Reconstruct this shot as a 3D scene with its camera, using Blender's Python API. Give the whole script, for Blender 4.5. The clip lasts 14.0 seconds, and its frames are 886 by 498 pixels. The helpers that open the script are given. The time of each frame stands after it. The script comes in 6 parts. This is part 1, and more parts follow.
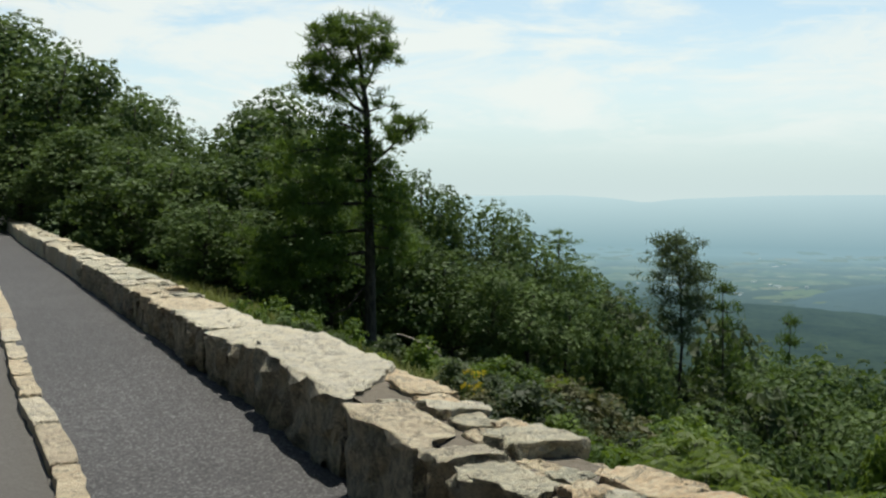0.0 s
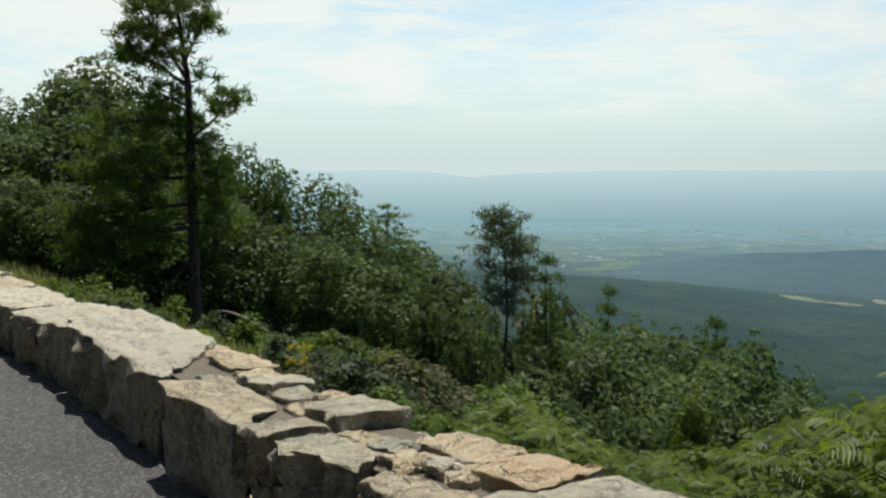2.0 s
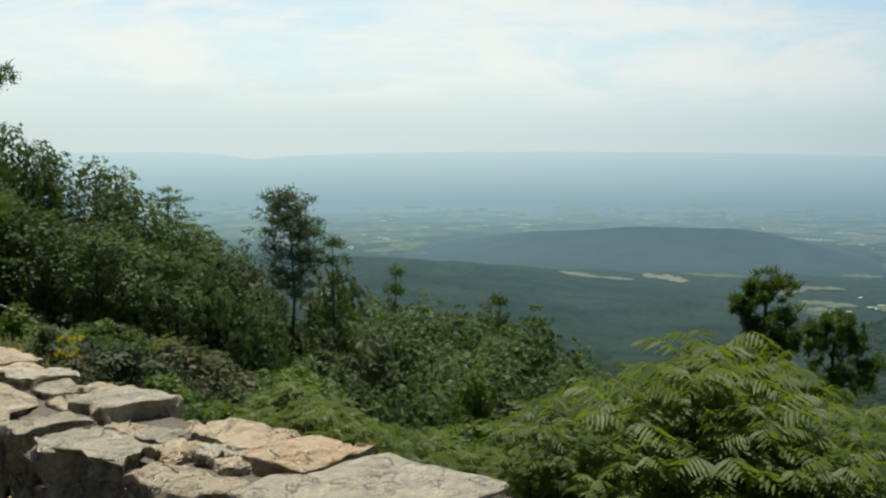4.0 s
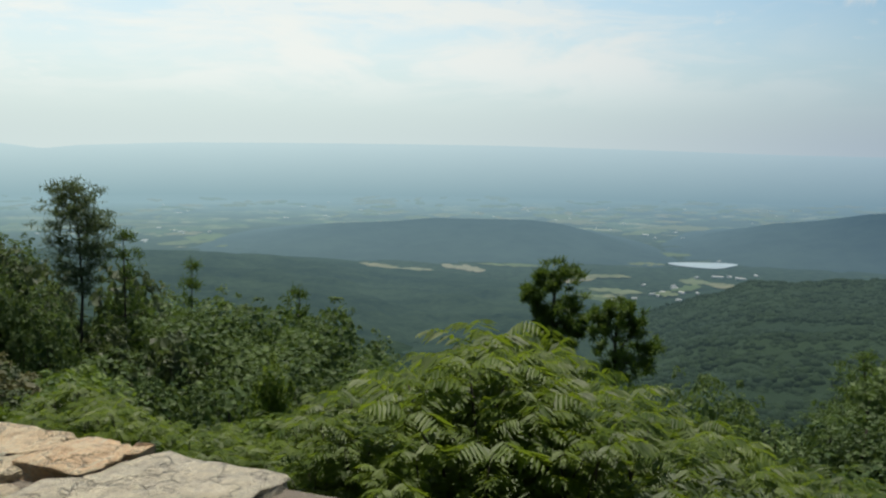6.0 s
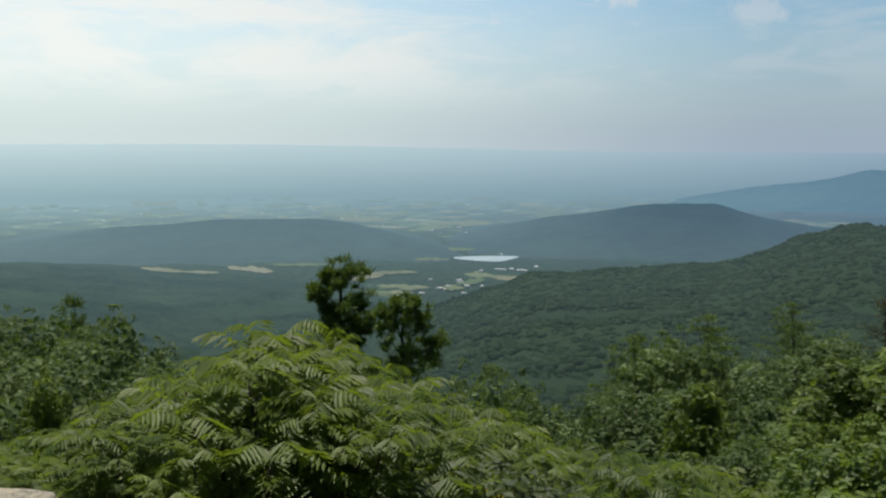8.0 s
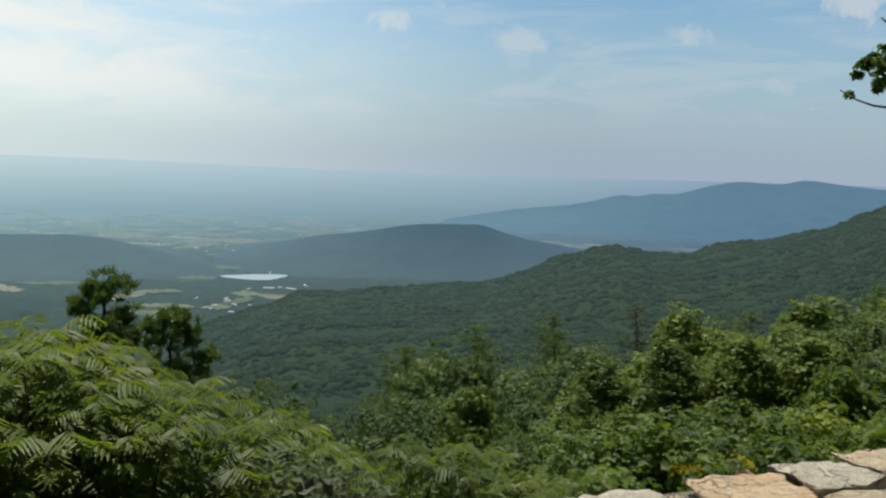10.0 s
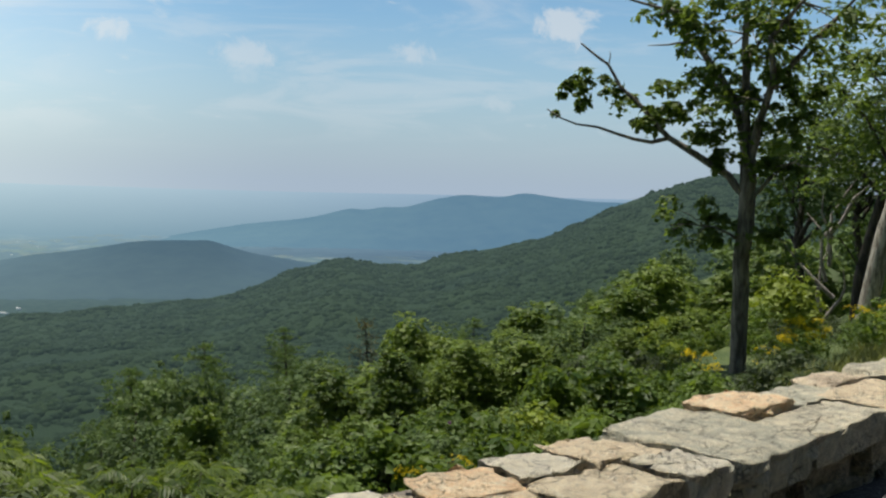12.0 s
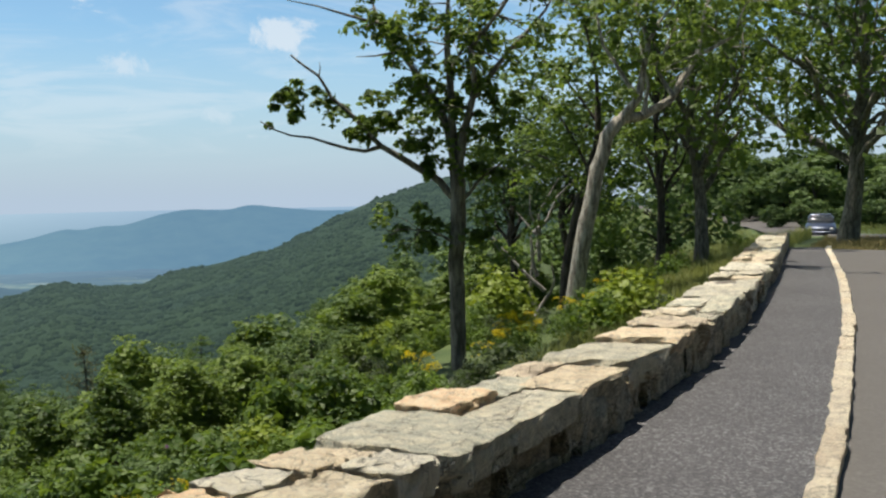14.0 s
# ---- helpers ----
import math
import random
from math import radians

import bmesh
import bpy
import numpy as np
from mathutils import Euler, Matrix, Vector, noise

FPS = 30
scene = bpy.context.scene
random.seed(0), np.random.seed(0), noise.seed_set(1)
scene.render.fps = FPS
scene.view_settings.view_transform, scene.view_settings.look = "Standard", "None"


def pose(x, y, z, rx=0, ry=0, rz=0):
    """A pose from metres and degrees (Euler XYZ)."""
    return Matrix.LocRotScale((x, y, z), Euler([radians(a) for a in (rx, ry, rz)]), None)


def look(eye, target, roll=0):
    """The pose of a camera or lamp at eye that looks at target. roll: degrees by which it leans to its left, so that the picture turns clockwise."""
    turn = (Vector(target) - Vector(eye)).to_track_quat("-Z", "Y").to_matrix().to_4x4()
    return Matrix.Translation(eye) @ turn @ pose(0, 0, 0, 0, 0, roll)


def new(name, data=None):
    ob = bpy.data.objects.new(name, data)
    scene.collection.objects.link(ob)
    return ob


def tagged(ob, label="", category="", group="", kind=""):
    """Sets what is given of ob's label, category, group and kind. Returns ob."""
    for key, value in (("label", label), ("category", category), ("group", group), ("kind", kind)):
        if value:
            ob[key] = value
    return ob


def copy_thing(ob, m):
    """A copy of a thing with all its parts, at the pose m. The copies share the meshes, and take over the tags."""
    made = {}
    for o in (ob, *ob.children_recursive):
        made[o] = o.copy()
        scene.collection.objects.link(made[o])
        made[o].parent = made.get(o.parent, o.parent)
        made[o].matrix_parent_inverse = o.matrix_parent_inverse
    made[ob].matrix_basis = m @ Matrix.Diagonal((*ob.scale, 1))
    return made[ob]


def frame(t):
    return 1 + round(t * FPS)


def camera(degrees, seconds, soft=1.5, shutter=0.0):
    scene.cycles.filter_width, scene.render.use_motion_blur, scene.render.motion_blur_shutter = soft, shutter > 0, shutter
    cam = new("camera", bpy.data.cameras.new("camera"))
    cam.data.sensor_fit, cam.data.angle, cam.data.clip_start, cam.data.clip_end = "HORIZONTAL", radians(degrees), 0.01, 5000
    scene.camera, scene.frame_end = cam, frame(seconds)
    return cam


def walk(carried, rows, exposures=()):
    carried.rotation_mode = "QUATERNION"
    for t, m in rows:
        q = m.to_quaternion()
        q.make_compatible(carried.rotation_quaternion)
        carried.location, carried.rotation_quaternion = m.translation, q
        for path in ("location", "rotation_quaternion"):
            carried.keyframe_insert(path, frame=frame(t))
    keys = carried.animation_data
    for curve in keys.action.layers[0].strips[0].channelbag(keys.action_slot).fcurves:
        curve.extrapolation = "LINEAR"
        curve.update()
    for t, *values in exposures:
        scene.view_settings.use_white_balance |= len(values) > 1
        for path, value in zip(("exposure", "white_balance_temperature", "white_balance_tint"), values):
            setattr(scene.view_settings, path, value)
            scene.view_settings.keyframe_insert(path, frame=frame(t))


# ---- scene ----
# The eye stands 1.48 m above the walkway (z = 0); x, y, z in metres round it, then pitch, roll, yaw.
EYE = 1.48
cam = camera(46.17, 14.0, soft=2.3)
PATH = [
    (0, -0.147, 0.121, -0.004, -3.19, -0.05, 0.00),
    (0.5, -0.131, 0.131, -0.010, -3.59, -0.22, -2.29),
    (1, -0.121, 0.141, -0.016, -3.94, -0.30, -4.74),
    (1.5, -0.115, 0.149, -0.023, -4.22, -0.11, -7.14),
    (2, -0.108, 0.150, -0.024, -4.55, -0.17, -9.40),
    (2.5, -0.098, 0.149, -0.025, -4.79, -0.00, -11.96),
    (3, -0.077, 0.144, -0.025, -5.08, 0.21, -15.10),
    (5.5, -0.023, 0.037, -0.001, -5.81, -0.96, -29.23),
    (6, -0.014, 0.018, 0.002, -5.89, -0.79, -31.99),
    (6.5, 0.000, 0.000, 0.004, -5.85, -0.49, -34.77),
    (7, 0.012, -0.014, 0.007, -5.74, -0.50, -37.59),
    (7.5, 0.025, -0.022, 0.009, -5.86, -0.21, -40.63),
    (8, 0.017, -0.022, 0.001, -5.88, -0.18, -43.79),
    (10.5, -0.139, -0.035, -0.116, -4.25, -2.20, -59.60),
    (11, -0.156, -0.057, -0.112, -3.96, -2.42, -63.03),
    (11.5, -0.167, -0.083, -0.106, -3.74, -2.03, -66.99),
    (12, -0.176, -0.108, -0.101, -3.43, -1.58, -71.14),
    (12.5, -0.181, -0.138, -0.091, -3.24, -1.19, -75.14),
    (13, -0.190, -0.170, -0.085, -2.99, -0.68, -79.24),
    (13.5, -0.202, -0.193, -0.081, -2.85, 0.10, -82.95),
    (14, -0.219, -0.222, -0.082, -2.84, 0.95, -86.13),
]
walk(cam, [(t, pose(x, y, EYE + z, 90 + p, r, w)) for t, x, y, z, p, r, w in PATH],
     exposures=[(0, 0.0, 6600, 6), (6.5, 0.0, 6750, 9), (9.0, 0.05, 6750, 10), (11.0, 0.10, 6750, 10), (12.5, 0.28, 6750, 10), (14.0, 0.48, 6750, 10)])

# ---- sky and sun ----
SUN_AZ, SUN_EL = 28.0, 76.0


def bearing(az, r=1.0, z=0.0):
    """A place r metres off the origin, az degrees clockwise from +y."""
    a = radians(az)
    return Vector((r * math.sin(a), r * math.cos(a), z))


sun = new("sun", bpy.data.lights.new("sun", "SUN"))
sun.data.energy, sun.data.angle, sun.data.color = 5.0, radians(0.6), (1.0, 0.95, 0.86)
sun_dir = bearing(SUN_AZ, math.cos(radians(SUN_EL)), math.sin(radians(SUN_EL)))
sun.matrix_world = look(sun_dir * 50, (0, 0, 0))


class Nodes:
    """A small writer of node trees."""

    def __init__(self, tree):
        self.t = tree
        tree.nodes.clear()

    def add(self, kind, ins=None, op=""):
        n = self.t.nodes.new(kind)
        if op:
            n.operation = op
        for k, v in (ins or {}).items():
            self.put(n.inputs[k], v)
        return n

    def put(self, socket, v):
        if isinstance(v, bpy.types.NodeSocket):
            self.t.links.new(v, socket)
        elif isinstance(v, bpy.types.Node):
            self.t.links.new(v.outputs[0], socket)
        else:
            socket.default_value = (*v, 1.0) if isinstance(v, tuple) and len(v) == 3 and socket.type == "RGBA" else v

    def math(self, op, a, b=0.0, clamp=False):
        n = self.add("ShaderNodeMath", {0: a, 1: b}, op)
        n.use_clamp = clamp
        return n.outputs[0]

    def mix(self, fac, a, b, blend="MIX"):
        n = self.add("ShaderNodeMix")
        n.data_type, n.blend_type = "RGBA", blend
        self.put(n.inputs[0], fac), self.put(n.inputs[6], a), self.put(n.inputs[7], b)
        return n.outputs[2]

    def span(self, v, a, b, lo=0.0, hi=1.0, smooth=True):
        n = self.add("ShaderNodeMapRange", {0: v, 1: a, 2: b, 3: lo, 4: hi})
        n.interpolation_type = "SMOOTHSTEP" if smooth else "LINEAR"
        return n.outputs[0]

    def noise(self, vec, scale, detail=4.0, rough=0.55, dist=0.0):
        n = self.add("ShaderNodeTexNoise", {"Scale": scale, "Detail": detail, "Roughness": rough, "Distortion": dist})
        if vec is not None:
            self.put(n.inputs["Vector"], vec)
        return n

    def ramp(self, fac, *stops):
        n = self.add("ShaderNodeValToRGB", {0: fac})
        e = n.color_ramp.elements
        while len(e) < len(stops):
            e.new(0.5)
        for el, (p, c) in zip(e, stops):
            el.position, el.color = p, (*c, 1.0)
        return n.outputs[0]


world = bpy.data.worlds.new("sky")
scene.world = world
world.use_nodes = True
w = Nodes(world.node_tree)
sky = w.add("ShaderNodeTexSky")
sky.sky_type, sky.sun_disc, sky.sun_elevation, sky.sun_rotation = "NISHITA", False, radians(SUN_EL), radians(SUN_AZ)
sky.altitude, sky.air_density, sky.dust_density, sky.ozone_density = 1000.0, 1.0, 1.5, 1.4
view = w.add("ShaderNodeTexCoord").outputs["Generated"]
sep = w.add("ShaderNodeSeparateXYZ", {0: view})
up = sep.outputs[2]
flat_dir = bearing(2)
sunward = w.add("ShaderNodeVectorMath", {0: view, 1: tuple(flat_dir)}, "DOT_PRODUCT").outputs["Value"]
# milky haze: thick at the horizon, thicker towards the sun
glow = w.span(sunward, 0.46, 1.0)
tint = w.mix(glow, (0.074, 0.096, 0.102), (0.118, 0.158, 0.172))
clear = w.mix(1.0, sky.outputs[0], w.mix(w.span(up, 0.28, 0.6), tint, (0.062, 0.064, 0.060)), "MULTIPLY")
clear = w.mix(w.math("MULTIPLY", glow, 0.42), clear, (0.66, 0.80, 0.84))
reach = w.math("ADD", w.math("MULTIPLY", glow, 0.065), 0.16)
milk = w.math("POWER", w.math("SUBTRACT", 1.0, w.math("DIVIDE", up, reach), True), 1.0)
veil_col = w.mix(glow, (0.34, 0.44, 0.55), (0.86, 0.93, 0.90))
milk_col = w.mix(w.span(up, 0.0, 0.11), w.mix(glow, (0.33, 0.42, 0.53), (0.63, 0.745, 0.76)), veil_col)
# high streaks, a broken white sheet towards the sun and small fair-weather clouds
stretch = w.add("ShaderNodeMapping", {0: view, 3: (2.0, 2.0, 12.0)}).outputs[0]
streak = w.span(w.noise(stretch, 3.0, 8.0, 0.62, 0.7).outputs[0], 0.46, 0.68)
sheet_co = w.add("ShaderNodeMapping", {0: view, 1: (0.4, 0.0, 0.1), 3: (1.6, 1.6, 6.5)}).outputs[0]
sheet = w.span(w.noise(sheet_co, 3.2, 8.0, 0.6, 0.5).outputs[0], 0.40, 0.60)
puffs = w.noise(w.add("ShaderNodeMapping", {0: view, 3: (1.0, 1.0, 2.4)}).outputs[0], 13.0, 7.0, 0.6, 0.3).outputs[0]
puffs = w.math("MULTIPLY", w.span(puffs, 0.61, 0.74), 0.7)
wisp = w.noise(view, 26.0, 7.0, 0.68, 0.5).outputs[0]
for az, el, wide, thick in ((77.4, 8.8, 0.034, 0.7), (69.2, 7.2, 0.024, 0.5), (60.2, 6.7, 0.03, 0.5), (74.0, 4.6, 0.02, 0.35), (58.0, 10.5, 0.025, 0.35),
                            (-21.3, 8.9, 0.05, 0.9), (-0.6, 9.6, 0.035, 0.8), (7.4, 8, 0.022, 0.6), (23, 6.8, 0.05, 0.7), (36.4, 7, 0.05, 0.7), (21.1, 7.3, 0.05, 0.8), (23.1, 7.1, 0.05, 0.7), (60.4, 6, 0.022, 0.22), (53.3, 7.8, 0.022, 0.6)):
    c = bearing(az, math.cos(radians(el)), math.sin(radians(el)))
    off = w.add("ShaderNodeVectorMath", {0: w.add("ShaderNodeVectorMath", {0: view, 1: tuple(c)}, "SUBTRACT").outputs[0], 1: (1.0, 1.0, 1.9)}, "MULTIPLY").outputs[0]
    far_off = w.math("ADD", w.add("ShaderNodeVectorMath", {0: off}, "LENGTH").outputs["Value"], w.math("MULTIPLY", w.math("SUBTRACT", wisp, 0.5), wide * 4.0))
    puffs = w.math("MAXIMUM", puffs, w.span(far_off, wide * 0.2, wide * 1.05, thick, 0.0))
cloud = w.math("MAXIMUM", w.math("MULTIPLY", streak, w.span(glow, 0.0, 1.0, 0.30, 0.7)), w.math("MULTIPLY", sheet, w.span(glow, 0.15, 0.7, 0.0, 0.95)))
cloud = w.math("MAXIMUM", cloud, puffs)
cloud = w.math("MULTIPLY", w.math("MULTIPLY", cloud, w.span(up, 0.02, 0.08)), w.span(up, 0.26, 0.5, 1.0, 0.12))
sky_col = w.mix(milk, clear, milk_col)
sky_col = w.mix(cloud, sky_col, w.mix(glow, (0.56, 0.62, 0.68), (0.87, 0.92, 0.91)))
bg = w.add("ShaderNodeBackground", {0: sky_col, 1: 1.0})
w.add("ShaderNodeOutputWorld", {0: bg})

# ---- materials ----


def material(name):
    m = bpy.data.materials.new(name)
    m.use_nodes = True
    return m, Nodes(m.node_tree)


def finish(n, shader):
    n.add("ShaderNodeOutputMaterial", {0: shader})


def bumped(n, height, strength, dist):
    return n.add("ShaderNodeBump", {"Height": height, "Strength": strength, "Distance": dist}).outputs[0]


def foliage(name, dark, light, through_col, gloss=0.42, patch=0.6, shine=0.32, thin=0.36):
    """Leaves: colour differs from leaf to leaf and clump to clump; light comes through them."""
    m, n = material(name)
    geo = n.add("ShaderNodeNewGeometry")
    obj = n.add("ShaderNodeObjectInfo")
    big = n.noise(geo.outputs["Position"], patch, 2.0).outputs[0]
    f = n.math("ADD", n.math("MULTIPLY", geo.outputs["Random Per Island"], 0.5), n.math("MULTIPLY", big, 0.7))
    f = n.math("ADD", f, n.math("MULTIPLY", n.math("SUBTRACT", obj.outputs["Random"], 0.5), 0.55))
    col = n.mix(n.span(f, 0.2, 1.0, smooth=False), dark, light)
    p = n.add("ShaderNodeBsdfPrincipled", {"Base Color": col, "Roughness": gloss + 0.12, "Specular IOR Level": shine})
    tr = n.add("ShaderNodeBsdfTranslucent", {0: n.mix(0.5, col, through_col)})
    finish(n, n.add("ShaderNodeMixShader", {0: thin, 1: p, 2: tr}))
    return m


def bark(name, dark, light, scale=6.0):
    m, n = material(name)
    co = n.add("ShaderNodeTexCoord").outputs["Object"]
    long_co = n.add("ShaderNodeMapping", {0: co, 3: (scale, scale, scale * 0.22)}).outputs[0]
    fur = n.noise(long_co, 3.0, 6.0, 0.65, 0.4).outputs[0]
    blot = n.noise(co, 1.6, 3.0).outputs[0]
    col = n.mix(n.span(fur, 0.35, 0.68), dark, light)
    col = n.mix(n.span(blot, 0.55, 0.75, 0.0, 0.5), col, tuple(min(1.0, c * 1.5) for c in light))
    finish(n, n.add("ShaderNodeBsdfPrincipled", {"Base Color": col, "Roughness": 0.9, "Normal": bumped(n, fur, 0.8, 0.03)}))
    return m


LEAF_OAK = foliage("leaf_oak", (0.024, 0.054, 0.015), (0.112, 0.166, 0.056), (0.20, 0.30, 0.05), 0.46, 0.6, 0.22, 0.30)
LEAF_GREY = foliage("leaf_grey", (0.032, 0.050, 0.022), (0.080, 0.108, 0.048), (0.16, 0.22, 0.06))
LEAF_BRIGHT = foliage("leaf_bright", (0.026, 0.062, 0.010), (0.128, 0.195, 0.032), (0.27, 0.39, 0.03))
LEAF_FROND = foliage("leaf_frond", (0.026, 0.060, 0.007), (0.118, 0.174, 0.022), (0.27, 0.37, 0.02), 0.38, 1.1, 0.32, 0.44)
LEAF_WALL = foliage("leaf_wall_oak", (0.030, 0.066, 0.013), (0.130, 0.190, 0.040), (0.32, 0.45, 0.05), 0.42, 0.6, 0.30, 0.38)
LEAF_YOUNG = foliage("leaf_young", (0.030, 0.066, 0.010), (0.155, 0.220, 0.034), (0.32, 0.44, 0.04))
LEAF_RUST = foliage("leaf_rust", (0.066, 0.074, 0.030), (0.135, 0.135, 0.058), (0.20, 0.19, 0.06))
LEAF_YELLOW = foliage("leaf_yellow", (0.10, 0.15, 0.014), (0.22, 0.28, 0.03), (0.36, 0.44, 0.04))
NEEDLE = foliage("needle", (0.028, 0.062, 0.014), (0.105, 0.165, 0.034), (0.20, 0.31, 0.03), 0.5)
NEEDLE_PALE = foliage("needle_pale", (0.045, 0.074, 0.034), (0.110, 0.150, 0.068), (0.16, 0.22, 0.07), 0.5)
GRASS = foliage("grass_blade", (0.065, 0.100, 0.020), (0.26, 0.26, 0.085), (0.34, 0.36, 0.08), 0.5, 0.9)
DRY_GRASS = foliage("dry_grass", (0.22, 0.17, 0.07), (0.42, 0.34, 0.16), (0.4, 0.3, 0.1), 0.6, 0.9)
PETAL = foliage("petal_yellow", (0.50, 0.38, 0.01), (0.78, 0.62, 0.02), (0.8, 0.66, 0.02), 0.6)
PETAL_PURPLE = foliage("petal_purple", (0.22, 0.09, 0.21), (0.36, 0.19, 0.34), (0.3, 0.1, 0.3), 0.6)
BARK_DARK = bark("bark_dark", (0.022, 0.018, 0.014), (0.085, 0.070, 0.056))
BARK_GREY = bark("bark_grey", (0.062, 0.056, 0.044), (0.250, 0.232, 0.185))
BARK_PALE = bark("bark_pale", (0.125, 0.108, 0.086), (0.450, 0.420, 0.350))
BARK_DEAD = bark("bark_dead", (0.16, 0.14, 0.12), (0.38, 0.35, 0.31))


def stone_mat(name, cols, lichen=0.35):
    """Split field stone: each piece has a tint of its own, with bedding, cracks, grain, rust stains and lichen."""
    m, n = material(name)
    pos = n.add("ShaderNodeNewGeometry").outputs["Position"]
    rnd = n.add("ShaderNodeObjectInfo").outputs["Random"]
    isl = n.add("ShaderNodeNewGeometry").outputs["Random Per Island"]
    pick = n.math("FRACT", n.math("ADD", n.math("MULTIPLY", rnd, 7.31), n.math("MULTIPLY", isl, 3.17)))
    base = n.ramp(pick, *[(i / len(cols), c) for i, c in enumerate(cols)])
    base.node.color_ramp.interpolation = "CONSTANT"
    turn = n.add("ShaderNodeCombineXYZ", {0: n.math("MULTIPLY", rnd, 2.0), 1: n.math("MULTIPLY", rnd, 1.1), 2: n.math("MULTIPLY", rnd, 6.28)})
    own = n.add("ShaderNodeMapping", {0: pos, 1: turn.outputs[0], 2: turn.outputs[0]}).outputs[0]
    blot = n.noise(own, 9.0, 8.0, 0.72, 0.6).outputs[0]
    grain = n.noise(pos, 55.0, 6.0, 0.75).outputs[0]
    bed = n.noise(n.add("ShaderNodeMapping", {0: own, 3: (2.0, 8.0, 13.0)}).outputs[0], 2.4, 7.0, 0.72, 1.4).outputs[0]
    crack = n.add("ShaderNodeTexVoronoi", {"Vector": n.mix(0.35, own, n.noise(own, 6.0, 4.0).outputs[1]), "Scale": 5.5})
    crack.feature = "DISTANCE_TO_EDGE"
    split = n.span(crack.outputs["Distance"], 0.0, 0.035, 1.0, 0.0)
    col = n.mix(n.span(blot, 0.40, 0.60, 0.0, 0.85), base, n.mix(0.6, base, (0.80, 0.75, 0.63)))
    col = n.mix(n.span(blot, 0.46, 0.30, 0.0, 0.5), col, n.mix(0.45, base, (0.21, 0.17, 0.12)))
    col = n.mix(n.span(bed, 0.54, 0.66, 0.0, 0.45), col, n.mix(0.5, base, (0.30, 0.20, 0.11)))
    col = n.mix(n.span(bed, 0.47, 0.36, 0.0, 0.7), col, (0.76, 0.74, 0.67))
    spots = n.span(n.noise(pos, 13.0, 5.0, 0.7).outputs[0], 0.58, 0.66, 0.0, lichen)
    col = n.mix(spots, col, (0.15, 0.155, 0.13))
    col = n.mix(n.span(grain, 0.34, 0.62), n.mix(0.20, col, (0.07, 0.06, 0.05)), col)
    col = n.mix(n.math("MULTIPLY", split, 0.48), col, (0.07, 0.06, 0.05))
    col = n.mix(1.0, col, (1.18, 1.12, 0.96), "MULTIPLY")
    h = n.math("ADD", n.math("ADD", n.math("MULTIPLY", blot, 0.9), n.math("MULTIPLY", grain, 0.22)), n.math("ADD", n.math("MULTIPLY", bed, 0.7), n.math("MULTIPLY", split, -0.3)))
    finish(n, n.add("ShaderNodeBsdfPrincipled", {"Base Color": col, "Roughness": n.span(grain, 0.3, 0.7, 0.5, 0.85), "Normal": bumped(n, h, 1.0, 0.06)}))
    return m


STONE = stone_mat("field_stone", [(0.58, 0.56, 0.48), (0.48, 0.48, 0.45), (0.60, 0.53, 0.43), (0.50, 0.46, 0.37), (0.56, 0.54, 0.50), (0.47, 0.46, 0.42), (0.62, 0.56, 0.46), (0.52, 0.49, 0.44)])
STONE_WARM = stone_mat("warm_stone", [(0.74, 0.60, 0.45), (0.68, 0.57, 0.44), (0.66, 0.57, 0.46)], 0.2)
STONE_PALE = stone_mat("pale_stone", [(0.72, 0.71, 0.67), (0.67, 0.66, 0.63)], 0.2)
STONE_GREEN = stone_mat("green_grey_stone", [(0.45, 0.47, 0.43), (0.50, 0.50, 0.45)], 0.25)
STONE_ORANGE = stone_mat("ochre_stone", [(0.78, 0.57, 0.39), (0.73, 0.55, 0.40)], 0.12)
STONE_BROWN = stone_mat("brown_stone", [(0.53, 0.45, 0.35), (0.58, 0.51, 0.42), (0.56, 0.47, 0.39)], 0.25)
# Face and side stone: shade painted into darker tones, besides extra lichen.
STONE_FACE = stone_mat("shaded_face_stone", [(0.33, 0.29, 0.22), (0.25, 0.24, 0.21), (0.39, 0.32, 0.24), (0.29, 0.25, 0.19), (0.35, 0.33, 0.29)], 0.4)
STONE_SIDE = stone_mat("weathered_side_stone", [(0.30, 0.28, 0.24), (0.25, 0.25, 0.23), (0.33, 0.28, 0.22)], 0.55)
KERB = stone_mat("kerb_stone", [(0.60, 0.55, 0.49), (0.54, 0.47, 0.40), (0.64, 0.61, 0.57), (0.60, 0.51, 0.41)], 0.3)


def paving(name, dark, light, chip, scale, bump):
    m, n = material(name)
    pos = n.add("ShaderNodeNewGeometry").outputs["Position"]
    chips = n.add("ShaderNodeTexVoronoi", {"Vector": pos, "Scale": scale})
    speck = n.noise(pos, scale * 0.6, 4.0, 0.7).outputs[0]
    wide = n.noise(pos, 0.7, 5.0, 0.6).outputs[0]
    col = n.mix(n.span(speck, 0.3, 0.7), dark, light)
    col = n.mix(n.span(chips.outputs["Color"], 0.55, 0.95, 0.0, 0.7), col, chip)
    col = n.mix(n.span(wide, 0.35, 0.7, 0.0, 0.35), col, dark)
    h = n.math("ADD", n.math("MULTIPLY", chips.outputs["Distance"], -0.8), speck)
    finish(n, n.add("ShaderNodeBsdfPrincipled", {"Base Color": col, "Roughness": 0.75, "Normal": bumped(n, h, bump, 0.006)}))
    return m


